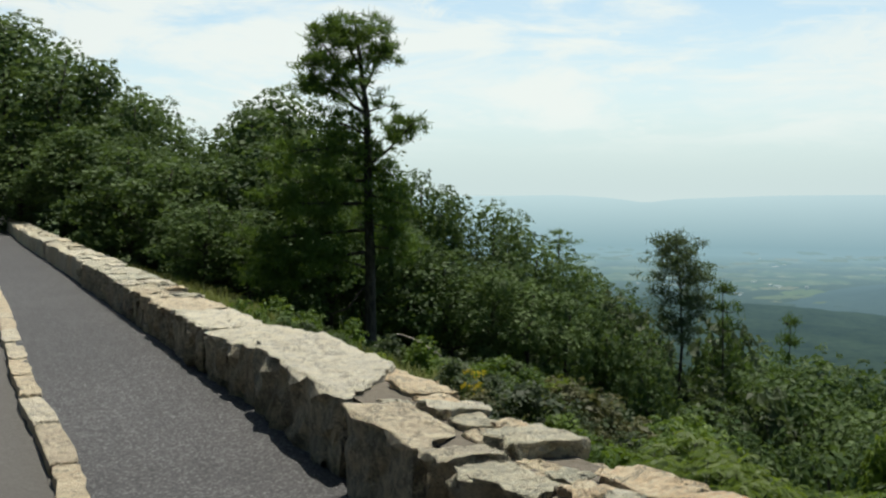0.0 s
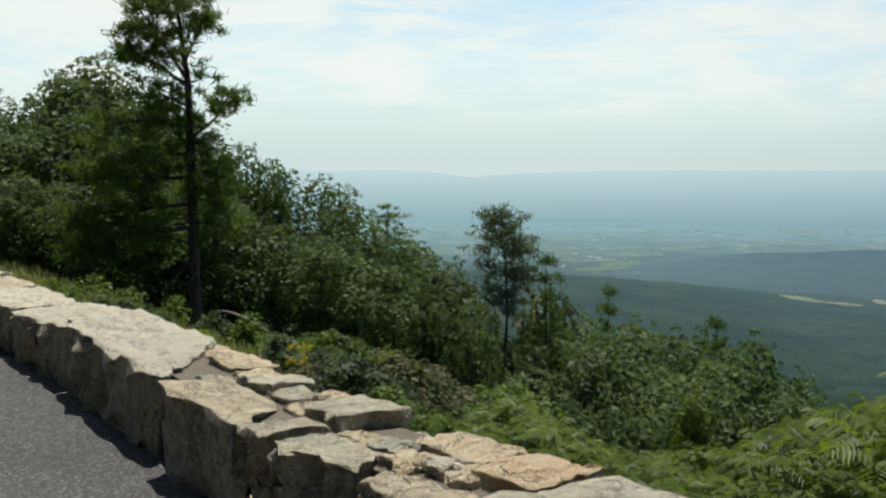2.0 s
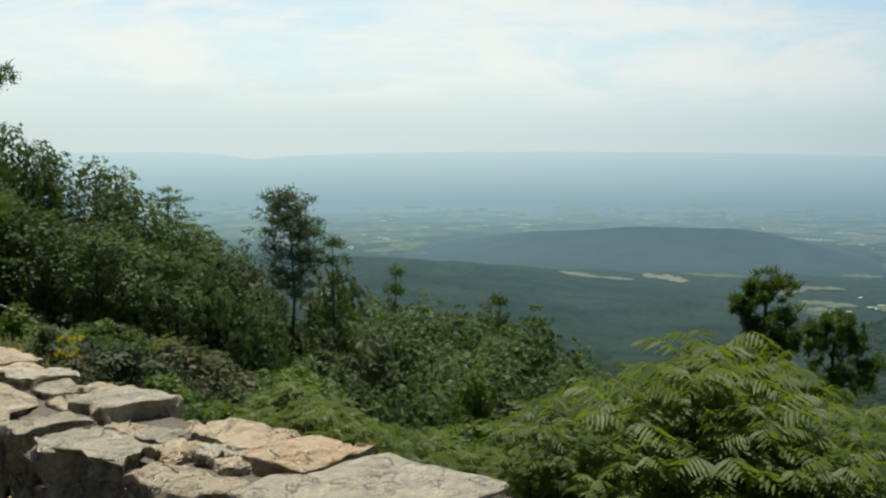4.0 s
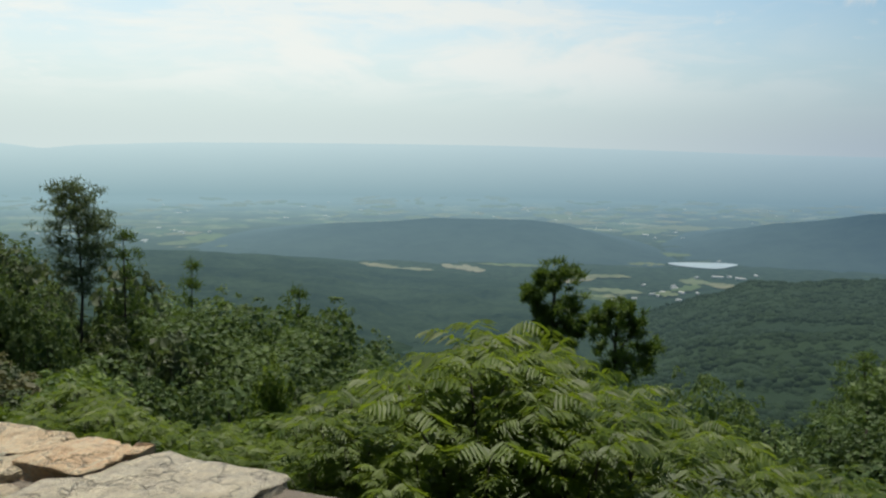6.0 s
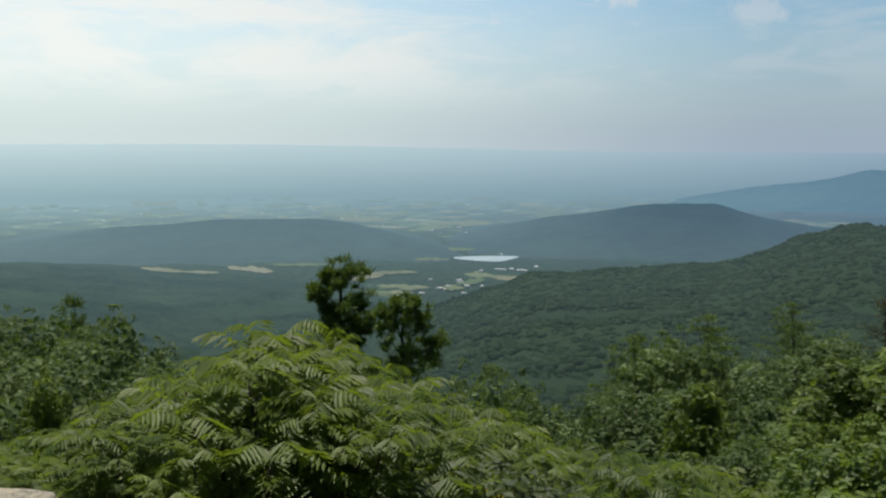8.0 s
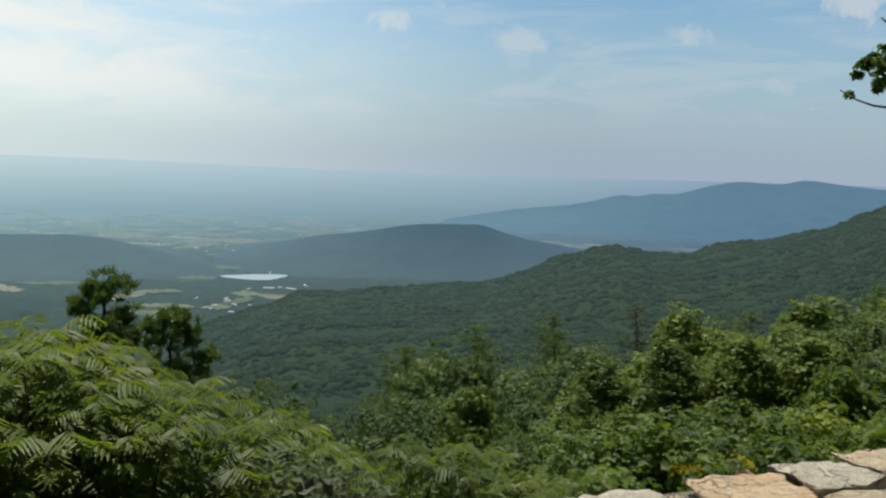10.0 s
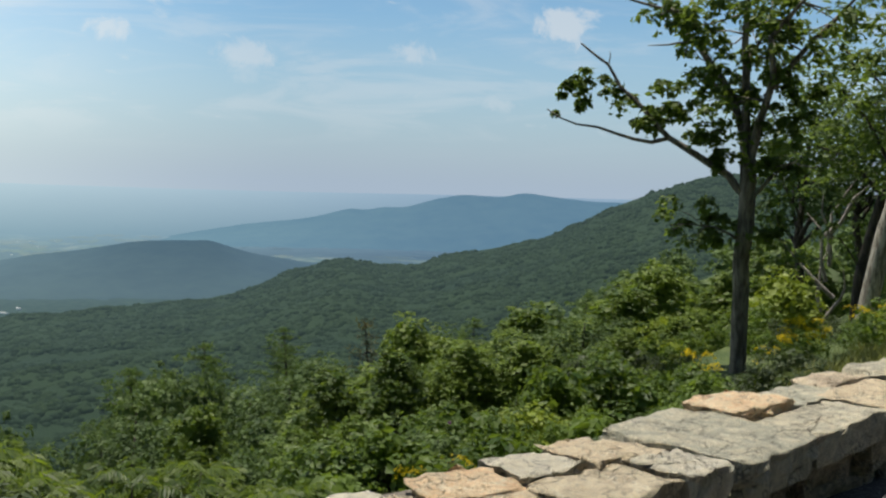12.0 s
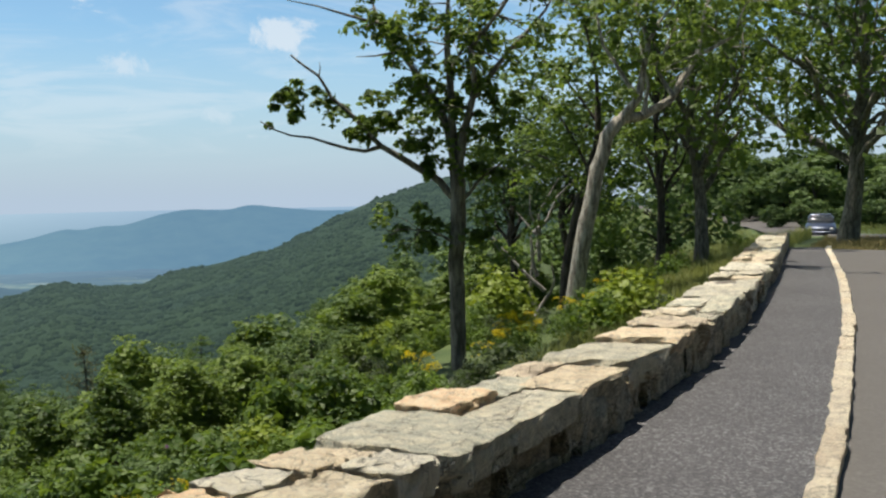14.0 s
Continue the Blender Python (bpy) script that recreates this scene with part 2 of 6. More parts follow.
ASPHALT_WALK = paving("walkway_asphalt", (0.022, 0.021, 0.022), (0.066, 0.064, 0.067), (0.26, 0.255, 0.26), 80.0, 1.0)
ASPHALT_ROAD = paving("road_asphalt", (0.068, 0.062, 0.056), (0.090, 0.083, 0.076), (0.12, 0.115, 0.105), 60.0, 0.35)

m, n = material("mortar_core")
pos = n.add("ShaderNodeNewGeometry").outputs["Position"]
g = n.noise(pos, 14.0, 6.0, 0.7).outputs[0]
finish(n, n.add("ShaderNodeBsdfPrincipled", {"Base Color": n.mix(g, (0.10, 0.088, 0.07), (0.22, 0.19, 0.15)), "Roughness": 0.95, "Normal": bumped(n, g, 0.9, 0.04)}))
MORTAR = m

m, n = material("hillside_soil")
pos = n.add("ShaderNodeNewGeometry").outputs["Position"]
g = n.noise(pos, 1.1, 6.0, 0.65).outputs[0]
g2 = n.noise(pos, 14.0, 5.0, 0.7).outputs[0]
col = n.mix(n.span(g, 0.35, 0.65), (0.036, 0.066, 0.014), (0.080, 0.112, 0.030))
col = n.mix(n.span(g2, 0.5, 0.75, 0.0, 0.4), col, (0.11, 0.10, 0.05))
finish(n, n.add("ShaderNodeBsdfPrincipled", {"Base Color": col, "Roughness": 0.95, "Normal": bumped(n, g2, 0.8, 0.06)}))
SOIL = m

# glow colour that stands in for lit air over the far land
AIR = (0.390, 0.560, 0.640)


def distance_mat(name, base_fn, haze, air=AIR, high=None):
    """A far backdrop: its own colours, with bright summer haze painted in as glow. haze: a share, or (near, far, power,
    share) in metres.
    """
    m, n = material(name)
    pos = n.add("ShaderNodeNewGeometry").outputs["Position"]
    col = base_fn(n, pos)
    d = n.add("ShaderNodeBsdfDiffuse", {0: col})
    # painted haze can change colour with height
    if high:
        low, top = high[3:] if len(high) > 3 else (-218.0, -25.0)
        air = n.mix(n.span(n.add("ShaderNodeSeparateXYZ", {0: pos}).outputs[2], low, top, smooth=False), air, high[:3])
    # the painted air is made brighter on the sun's side
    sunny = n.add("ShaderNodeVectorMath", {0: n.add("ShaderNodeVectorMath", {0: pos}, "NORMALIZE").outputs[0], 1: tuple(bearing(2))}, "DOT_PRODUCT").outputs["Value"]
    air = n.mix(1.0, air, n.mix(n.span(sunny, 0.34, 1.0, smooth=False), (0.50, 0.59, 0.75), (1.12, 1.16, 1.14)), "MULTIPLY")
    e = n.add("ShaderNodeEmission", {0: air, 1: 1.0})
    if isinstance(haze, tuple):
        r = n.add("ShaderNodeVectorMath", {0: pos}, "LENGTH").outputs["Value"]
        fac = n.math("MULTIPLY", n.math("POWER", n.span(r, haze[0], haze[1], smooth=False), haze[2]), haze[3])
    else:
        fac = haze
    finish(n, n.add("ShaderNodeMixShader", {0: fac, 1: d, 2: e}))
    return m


def wooded(dark, light, scale):
    def fn(n, pos):
        a = n.noise(pos, scale, 6.0, 0.7).outputs[0]
        b = n.noise(pos, scale * 0.12, 4.0, 0.6).outputs[0]
        f = n.math("ADD", n.math("MULTIPLY", a, 0.6), n.math("MULTIPLY", b, 0.5))
        return n.mix(n.span(f, 0.35, 0.75), dark, light)
    return fn


WOOD_DARK, WOOD_LIGHT = (0.008, 0.018, 0.015), (0.030, 0.050, 0.034)


def farmland(n, pos):
    flat = n.add("ShaderNodeMapping", {0: pos, 2: (0.0, 0.0, 0.5), 3: (1.0, 1.0, 0.0)}).outputs[0]
    cells = n.add("ShaderNodeTexVoronoi", {"Vector": flat, "Scale": 0.013, "Randomness": 0.9})
    cells.distance = "CHEBYCHEV"
    c = n.add("ShaderNodeSeparateColor", {0: cells.outputs["Color"]})
    field = n.ramp(c.outputs[0], (0.0, (0.030, 0.060, 0.030)), (0.35, (0.10, 0.14, 0.065)), (0.6, (0.24, 0.24, 0.15)), (0.85, (0.05, 0.085, 0.045)))
    woods = n.noise(flat, 0.0045, 6.0, 0.62, 0.4).outputs[0]
    r = n.add("ShaderNodeVectorMath", {0: pos}, "LENGTH").outputs["Value"]
    woods = n.math("ADD", woods, n.span(r, 2500.0, 3100.0, 0.14, 0.0))
    col = n.mix(n.span(woods, 0.46, 0.53), field, n.mix(n.span(n.noise(flat, 0.05, 5.0, 0.7).outputs[0], 0.35, 0.65), WOOD_DARK, WOOD_LIGHT))
    hedge = n.span(n.noise(flat, 0.03, 4.0, 0.6).outputs[0], 0.50, 0.60)
    return n.mix(n.math("MULTIPLY", hedge, 0.6), col, (0.024, 0.044, 0.030))


def crops(n, pos):
    isl = n.add("ShaderNodeNewGeometry").outputs["Random Per Island"]
    col = n.ramp(isl, (0.0, (0.06, 0.10, 0.045)), (0.3, (0.12, 0.14, 0.08)), (0.55, (0.18, 0.17, 0.115)), (0.8, (0.09, 0.13, 0.06)), (1.0, (0.22, 0.21, 0.165)))
    return n.mix(n.span(n.noise(pos, 0.03, 5.0, 0.7).outputs[0], 0.35, 0.7, 0.0, 0.7), col, (0.06, 0.09, 0.05))


# Haze amounts and air glow painted into each far surface.
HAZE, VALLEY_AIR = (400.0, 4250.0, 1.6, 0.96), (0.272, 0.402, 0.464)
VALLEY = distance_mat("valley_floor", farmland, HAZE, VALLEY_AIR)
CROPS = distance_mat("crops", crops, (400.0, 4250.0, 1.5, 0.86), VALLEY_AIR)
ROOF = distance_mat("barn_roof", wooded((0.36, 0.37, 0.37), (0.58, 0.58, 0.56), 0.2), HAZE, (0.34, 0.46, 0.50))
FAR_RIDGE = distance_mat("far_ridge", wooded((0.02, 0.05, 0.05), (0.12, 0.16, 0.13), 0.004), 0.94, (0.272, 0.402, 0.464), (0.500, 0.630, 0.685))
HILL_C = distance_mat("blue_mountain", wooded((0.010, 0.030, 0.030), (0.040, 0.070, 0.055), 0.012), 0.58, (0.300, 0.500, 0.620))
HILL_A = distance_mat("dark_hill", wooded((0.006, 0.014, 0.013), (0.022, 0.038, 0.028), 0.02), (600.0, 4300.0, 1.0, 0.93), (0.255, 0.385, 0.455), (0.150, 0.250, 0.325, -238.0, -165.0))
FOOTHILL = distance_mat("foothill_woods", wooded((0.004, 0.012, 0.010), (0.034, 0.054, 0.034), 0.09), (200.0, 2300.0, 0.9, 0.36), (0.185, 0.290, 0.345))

m, n = material("spur_canopy")
pos = n.add("ShaderNodeNewGeometry").outputs["Position"]
isl = n.add("ShaderNodeNewGeometry").outputs["Random Per Island"]
a = n.noise(pos, 0.55, 5.0, 0.75).outputs[0]
b = n.noise(pos, 0.012, 3.0).outputs[0]
f = n.math("ADD", n.math("MULTIPLY", isl, 0.45), n.math("MULTIPLY", b, 0.6))
col = n.mix(n.span(f, 0.2, 0.85), (0.007, 0.019, 0.007), (0.022, 0.043, 0.014))
# Broad noise patches paint the shade of hollows into the canopy colour.
ravine_shade = n.noise(pos, 0.006, 4.0, 0.6, 0.8).outputs[0]
col = n.mix(n.span(ravine_shade, 0.52, 0.36, 0.0, 0.6), col, (0.010, 0.026, 0.016))
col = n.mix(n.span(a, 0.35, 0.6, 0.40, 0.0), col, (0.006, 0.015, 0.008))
leafy = n.add("ShaderNodeBsdfPrincipled", {"Base Color": col, "Roughness": 0.8, "Specular IOR Level": 0.1, "Normal": bumped(n, a, 0.5, 1.0)})
# Distance haze painted over the leaves as a flat glow, stronger farther off.
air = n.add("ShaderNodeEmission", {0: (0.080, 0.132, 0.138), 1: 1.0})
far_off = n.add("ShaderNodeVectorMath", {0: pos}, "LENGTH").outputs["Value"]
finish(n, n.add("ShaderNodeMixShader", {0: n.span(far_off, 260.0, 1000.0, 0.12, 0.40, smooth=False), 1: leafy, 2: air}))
CANOPY = m

m, n = material("lake_water")
finish(n, n.add("ShaderNodeBsdfPrincipled", {"Base Color": (0.26, 0.33, 0.36), "Roughness": 0.3, "Specular IOR Level": 0.3}))
LAKE = m

# ---- building blocks ----


class Geo:
    """Gathers vertices and faces for one mesh."""

    def __init__(self):
        self.v, self.f = [], []

    def add(self, verts, faces):
        k = len(self.v)
        self.v.extend(verts)
        self.f.extend([tuple(i + k for i in q) for q in faces])

    def mesh(self, name, mat, smooth=True, flat_first=0):
        me = bpy.data.meshes.new(name)
        me.from_pydata(self.v, [], self.f)
        me.materials.append(mat)
        if smooth:
            me.polygons.foreach_set("use_smooth", [i >= flat_first for i in range(len(me.polygons))])
        me.update()
        return me


def part(name, mesh, parent, label=""):
    ob = new(name, mesh)
    ob.parent = parent
    return tagged(ob, label)


def thing(name, label, category, group="", at=(0, 0, 0), kind=""):
    ob = new(name)
    ob.empty_display_size = 0.2
    ob.location = at
    return tagged(ob, label, category, group, kind)


def tube(geo, pts, radii, seg=7):
    """A tapering limb along a line of points."""
    pts = [Vector(p) for p in pts]
    rings = []
    for i, p in enumerate(pts):
        d = (pts[min(i + 1, len(pts) - 1)] - pts[max(i - 1, 0)]).normalized()
        a = d.cross(Vector((0.31, 0.9, 0.17))).normalized()
        b = d.cross(a)
        rings.append([p + (a * math.cos(k * math.tau / seg) + b * math.sin(k * math.tau / seg)) * radii[i] for k in range(seg)])
    verts = [tuple(q) for r in rings for q in r] + [tuple(pts[-1] + (pts[-1] - pts[-2]).normalized() * radii[-1])]
    faces = [(i * seg + k, i * seg + (k + 1) % seg, (i + 1) * seg + (k + 1) % seg, (i + 1) * seg + k) for i in range(len(pts) - 1) for k in range(seg)]
    top = (len(pts) - 1) * seg
    faces += [(top + k, top + (k + 1) % seg, len(verts) - 1) for k in range(seg)]
    geo.add(verts, faces)


def bend(rng, a, b, n=5, wander=0.08, sag=0.0):
    """A wandering line from a to b."""
    a, b = np.array(a, float), np.array(b, float)
    t = np.linspace(0, 1, n)[:, None]
    size = np.linalg.norm(b - a)
    off = np.cumsum(rng.normal(0, wander * size / math.sqrt(n), (n, 3)), 0)
    off = off * (t * (1 - t) * 3)
    off[:, 2] += (t[:, 0] * (1 - t[:, 0])) * 4 * sag * size
    return a + (b - a) * t + off


def leaves(rng, centres, radii, per, size, flat=0.75, droop=0.0, slim=0.55):
    """Leaf blades in clumps: pointed, slightly folded quads, most of them near the clump's outside."""
    centres = np.repeat(np.asarray(centres, float), per, 0)
    rad = np.repeat(np.asarray(radii, float), per)
    k = len(centres)
    d = rng.normal(size=(k, 3))
    d /= np.linalg.norm(d, axis=1)[:, None]
    p = centres + d * (rad * rng.uniform(0.25, 1.0, k) ** 0.5)[:, None] * np.array([1, 1, flat])
    axis = rng.normal(size=(k, 3)) + d * 0.8 + np.array([0, 0, -droop])
    axis /= np.linalg.norm(axis, axis=1)[:, None]
    nor = rng.normal(size=(k, 3)) * 0.8 + np.array([0, 0, 0.9]) + d * 0.4
    side = np.cross(axis, nor)
    side /= np.linalg.norm(side, axis=1)[:, None] + 1e-9
    nor = np.cross(side, axis)
    s = (size * rng.uniform(0.65, 1.35, k))[:, None]
    v = np.stack([p - axis * s * 0.5, p + side * s * slim * 0.5 + nor * s * 0.08, p + axis * s * 0.5, p - side * s * slim * 0.5 + nor * s * 0.08], 1).reshape(-1, 3)
    return v.tolist(), [(4 * i, 4 * i + 1, 4 * i + 2, 4 * i + 3) for i in range(k)]


def tufts(rng, centres, facing_out, radii, per, size, slim=0.55, open_up=0.35):
    """Leaf sprays at twig ends: blades spread over the outer side of each clump, lying like shingles with drooping tips."""
    centres, out = np.repeat(np.asarray(centres, float), per, 0), np.repeat(np.asarray(facing_out, float), per, 0)
    rad = np.repeat(np.asarray(radii, float), per)
    k = len(centres)
    d = rng.normal(size=(k, 3)) * 0.75 + out * 0.8 + np.array([0, 0, open_up])
    d /= np.linalg.norm(d, axis=1)[:, None]
    p = centres + d * (rad * rng.uniform(0.45, 1.0, k))[:, None] * np.array([1, 1, 0.75])
    nor = d * 0.8 + rng.normal(size=(k, 3)) * 0.42 + np.array([0, 0, 0.45])
    axis = np.cross(nor, rng.normal(size=(k, 3))) + d * 0.35 + np.array([0, 0, -0.25])
    axis /= np.linalg.norm(axis, axis=1)[:, None]
    side = np.cross(axis, nor)
    side /= np.linalg.norm(side, axis=1)[:, None] + 1e-9
    nor = np.cross(side, axis)
    s = (size * rng.uniform(0.65, 1.35, k))[:, None]
    v = np.stack([p - axis * s * 0.5, p + side * s * slim * 0.5 + nor * s * 0.08, p + axis * s * 0.5, p - side * s * slim * 0.5 + nor * s * 0.08], 1).reshape(-1, 3)
    return v.tolist(), [(4 * i, 4 * i + 1, 4 * i + 2, 4 * i + 3) for i in range(k)]


# ---- lie of the land ----
EDGE_PTS = [(-700, 1560), (-60, 135), (-24, 56.6), (-11.6, 29.5), (-6.1, 18.0), (-3.4, 12.3), (-1.5, 8.3), (-0.57, 6.57), (0.17, 4.85), (0.75, 3.75), (1.3, 2.95), (1.9, 2.1), (2.6, 1.35), (3.4, 0.8), (4.2, 0.4), (4.96, 0.05),
            (6.8, -0.72), (8.9, -1.52), (12, -2.5), (17, -3.95), (21.2, -5.12), (25, -6.2), (30, -8.2), (45, -12.8), (66, -16.6), (90, -18.0), (110, -17), (124, -13), (136, -16), (148, -36), (170, -90), (900, -1400)]


def spline(pts, step=0.12):
    out = []
    p = [np.array(q, float) for q in pts]
    p = [2 * p[0] - p[1]] + p + [2 * p[-1] - p[-2]]
    for i in range(1, len(p) - 2):
        k = min(400, max(2, int(np.linalg.norm(p[i + 1] - p[i]) / step)))
        a = np.linalg.norm(p[i + 1] - p[i])
        ta = (p[i + 1] - p[i - 1]) / (np.linalg.norm(p[i + 1] - p[i]) + np.linalg.norm(p[i] - p[i - 1])) * a
        tb = (p[i + 2] - p[i]) / (np.linalg.norm(p[i + 2] - p[i + 1]) + a) * a
        for t in np.linspace(0, 1, k, endpoint=False):
            out.append((2 * t**3 - 3 * t**2 + 1) * p[i] + (t**3 - 2 * t**2 + t) * ta + (3 * t**2 - 2 * t**3) * p[i + 1] + (t**3 - t**2) * tb)
    return np.array(out + [p[-2]])


EDGE = spline(EDGE_PTS)
EDGE_S = np.r_[0, np.cumsum(np.linalg.norm(np.diff(EDGE, axis=0), axis=1))]
EDGE_S -= EDGE_S[np.argmin(np.linalg.norm(EDGE - np.array((1.9, 2.1)), axis=1))]


def along(s, o=0.0):
    """The point s metres along the wall's outer edge (0 is nearest the eye, + towards the car) and o metres outward of it."""
    x, y = np.interp(s, EDGE_S, EDGE[:, 0]), np.interp(s, EDGE_S, EDGE[:, 1])
    e = 0.25
    dx = np.interp(s + e, EDGE_S, EDGE[:, 0]) - np.interp(s - e, EDGE_S, EDGE[:, 0])
    dy = np.interp(s + e, EDGE_S, EDGE[:, 1]) - np.interp(s - e, EDGE_S, EDGE[:, 1])
    k = math.hypot(dx, dy)
    return x - dy / k * o, y + dx / k * o


COARSE, COARSE_S = EDGE[::4], EDGE_S[::4]
_t = np.gradient(COARSE, axis=0)
COARSE_N = np.stack([-_t[:, 1], _t[:, 0]], 1) / np.linalg.norm(_t, axis=1)[:, None]
DIP_S, DIP_Z = [30, 44, 58, 74, 110, 135], [0, -0.25, -1.1, -1.4, -0.8, 0]
# The rise at d < -14 is an unseen bank, added to cut skylight.
FALL_D = [-500, -90, -45, -22, -14, -0.6, 0.0, 1.0, 4.0, 7.0, 12, 20, 35, 60, 110, 220, 500, 1200, 3200, 4400, 5000]
FALL_Z = [26, 24, 14, 3.5, -0.2, -0.2, -0.15, -0.35, -0.95, -2.1, -3.5, -5.5, -10, -19, -40, -80, -140, -246, -250, -212, -205]


def land(x, y):
    """Height of the ground at x, y (arrays), and the distance outward of the wall."""
    x, y = np.atleast_1d(np.asarray(x, float)), np.atleast_1d(np.asarray(y, float))
    d, run = np.empty(len(x)), np.empty(len(x))
    for i in range(0, len(x), 2000):
        q = np.stack([x[i:i + 2000], y[i:i + 2000]], 1)
        gap = q[:, None, :] - COARSE[None]
        k = np.argmin((gap**2).sum(2), 1)
        g = gap[np.arange(len(q)), k]
        run[i:i + 2000] = COARSE_S[k]
        d[i:i + 2000] = np.sign((g * COARSE_N[k]).sum(1)) * np.sqrt((g**2).sum(1))
    z = np.interp(d, FALL_D, FALL_Z)
    z = z + np.interp(run, DIP_S, DIP_Z)
    z = np.where(d < 0, np.minimum(z, -0.2) + np.maximum(z + 0.2, 0) * np.clip((62 - run) / 30, 0.12, 1), z)
    # the hollow below the right-hand shoulder is steeper
    steep = np.clip((np.degrees(np.arctan2(x, y)) - 40) / 18, 0, 1) * np.clip((300 - np.hypot(x, y)) / 200, 0, 1) * (d > 0)
    z = z + 0.5 * steep * np.minimum(z + 0.9, 0)
    az = np.degrees(np.arctan2(x, y))
    z = z - 0.9 * np.clip((az - 5) / 6, 0, 1) * np.clip((64 - az) / 14, 0, 1) * np.clip((d - 1) / 4, 0, 1) * (np.abs(run) < 60)
    z = z - 0.5 * np.clip((d - 1.2) / 3.5, 0, 1) * np.clip((-7 - run) / 5, 0, 1)
    turn, rr = np.degrees(np.arctan2(x, y)), np.hypot(x, y)
    hollow = np.clip((turn - 3) / 9, 0, 1) * np.clip((62 - turn) / 20, 0, 1) * np.clip((rr - 11) / 14, 0, 1) * np.clip((300 - rr) / 200, 0, 1) * (d > 0)
    z = z + 1.6 * hollow * np.minimum(z + 0.9, 0)
    z = z + np.clip(d - 0.5, 0, 6) / 6 * 0.18 * (np.sin(x * 0.9 + 1.3 * np.sin(y * 0.5)) + np.cos(y * 1.1 + x * 0.4))
    return z, d


def ground_z(x, y):
    return float(land(x, y)[0][0])


AZ = np.concatenate([np.arange(-60, 125, 0.75), np.arange(125, 300, 5.0)])
RR = np.concatenate([[0.0], np.geomspace(0.8, 4950, 120)])
gx = np.outer(RR, np.sin(np.radians(AZ))).ravel()
gy = np.outer(RR, np.cos(np.radians(AZ))).ravel()
gz, _ = land(gx, gy)
na, nr = len(AZ), len(RR)
g = Geo()
g.v = np.stack([gx, gy, gz], 1).tolist()
g.f = [(i * na + k, i * na + (k + 1) % na, (i + 1) * na + (k + 1) % na, (i + 1) * na + k) for i in range(nr - 1) for k in range(na)]
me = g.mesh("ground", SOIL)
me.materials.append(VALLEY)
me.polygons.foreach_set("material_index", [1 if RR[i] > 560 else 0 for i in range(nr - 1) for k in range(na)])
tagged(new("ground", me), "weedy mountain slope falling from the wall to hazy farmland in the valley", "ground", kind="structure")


def ridge(name, crest, r_crest, r_front, z_front, mat, label, rough=0.0, back=300.0, steps=26, seed=1):
    """A wooded rise: crest is (bearing, elevation seen from the eye) in degrees; the near slope runs down to z_front at r_front."""
    az = np.arange(crest[0][0], crest[-1][0] + 0.01, 0.2)
    el = np.interp(az, [c[0] for c in crest], [c[1] for c in crest])
    k = np.ones(5) / 5
    el = np.convolve(np.pad(el, 2, mode="edge"), k, "valid")
    rc = np.interp(az, *zip(*r_crest)) if isinstance(r_crest, list) else np.full(len(az), float(r_crest))
    v, cols = [], len(az)
    for j in range(-3, steps + 1):
        for i, a in enumerate(az):
            top = rc[i] * math.tan(radians(el[i])) + EYE
            if j < 0:
                r, z = rc[i] + back * (-j) / 3, top + (-256.0 - top) * ((-j) / 3)
            else:
                u = j / steps
                r, z = rc[i] + (r_front - rc[i]) * u, top + (z_front - top) * (u * u * 0.35 + u * 0.65)
            p = bearing(a, r, z)
            if rough and j >= 0:
                p.z += rough * noise.fractal(Vector((p.x, p.y, seed * 37.0)) / (rough * 9), 0.9, 2.0, 5) * (0.25 if j == 0 else 1.0)
            v.append(tuple(p))
    g = Geo()
    g.v = v
    g.f = [(i * cols + c, (i + 1) * cols + c, (i + 1) * cols + c + 1, i * cols + c + 1) for i in range(steps + 3) for c in range(cols - 1)]
    return tagged(new(name, g.mesh(name, mat)), label, "hill", kind="structure"), az, el, rc


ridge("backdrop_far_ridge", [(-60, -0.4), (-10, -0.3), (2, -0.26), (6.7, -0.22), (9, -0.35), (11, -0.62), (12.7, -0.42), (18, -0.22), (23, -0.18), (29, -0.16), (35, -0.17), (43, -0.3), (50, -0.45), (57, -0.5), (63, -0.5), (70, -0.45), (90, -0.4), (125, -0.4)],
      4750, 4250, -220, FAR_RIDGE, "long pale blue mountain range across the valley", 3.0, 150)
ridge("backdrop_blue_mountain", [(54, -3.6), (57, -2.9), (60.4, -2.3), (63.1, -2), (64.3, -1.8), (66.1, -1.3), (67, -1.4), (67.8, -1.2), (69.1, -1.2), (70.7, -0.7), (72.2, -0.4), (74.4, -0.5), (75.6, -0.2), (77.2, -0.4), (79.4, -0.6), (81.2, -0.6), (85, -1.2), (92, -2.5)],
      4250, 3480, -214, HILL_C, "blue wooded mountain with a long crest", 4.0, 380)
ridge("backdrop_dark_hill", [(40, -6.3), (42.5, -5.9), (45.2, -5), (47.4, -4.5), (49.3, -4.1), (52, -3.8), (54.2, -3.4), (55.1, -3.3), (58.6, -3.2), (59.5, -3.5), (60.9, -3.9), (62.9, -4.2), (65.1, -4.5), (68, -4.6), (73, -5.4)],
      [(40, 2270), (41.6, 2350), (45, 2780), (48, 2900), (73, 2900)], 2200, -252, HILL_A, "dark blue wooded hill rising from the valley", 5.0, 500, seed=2)
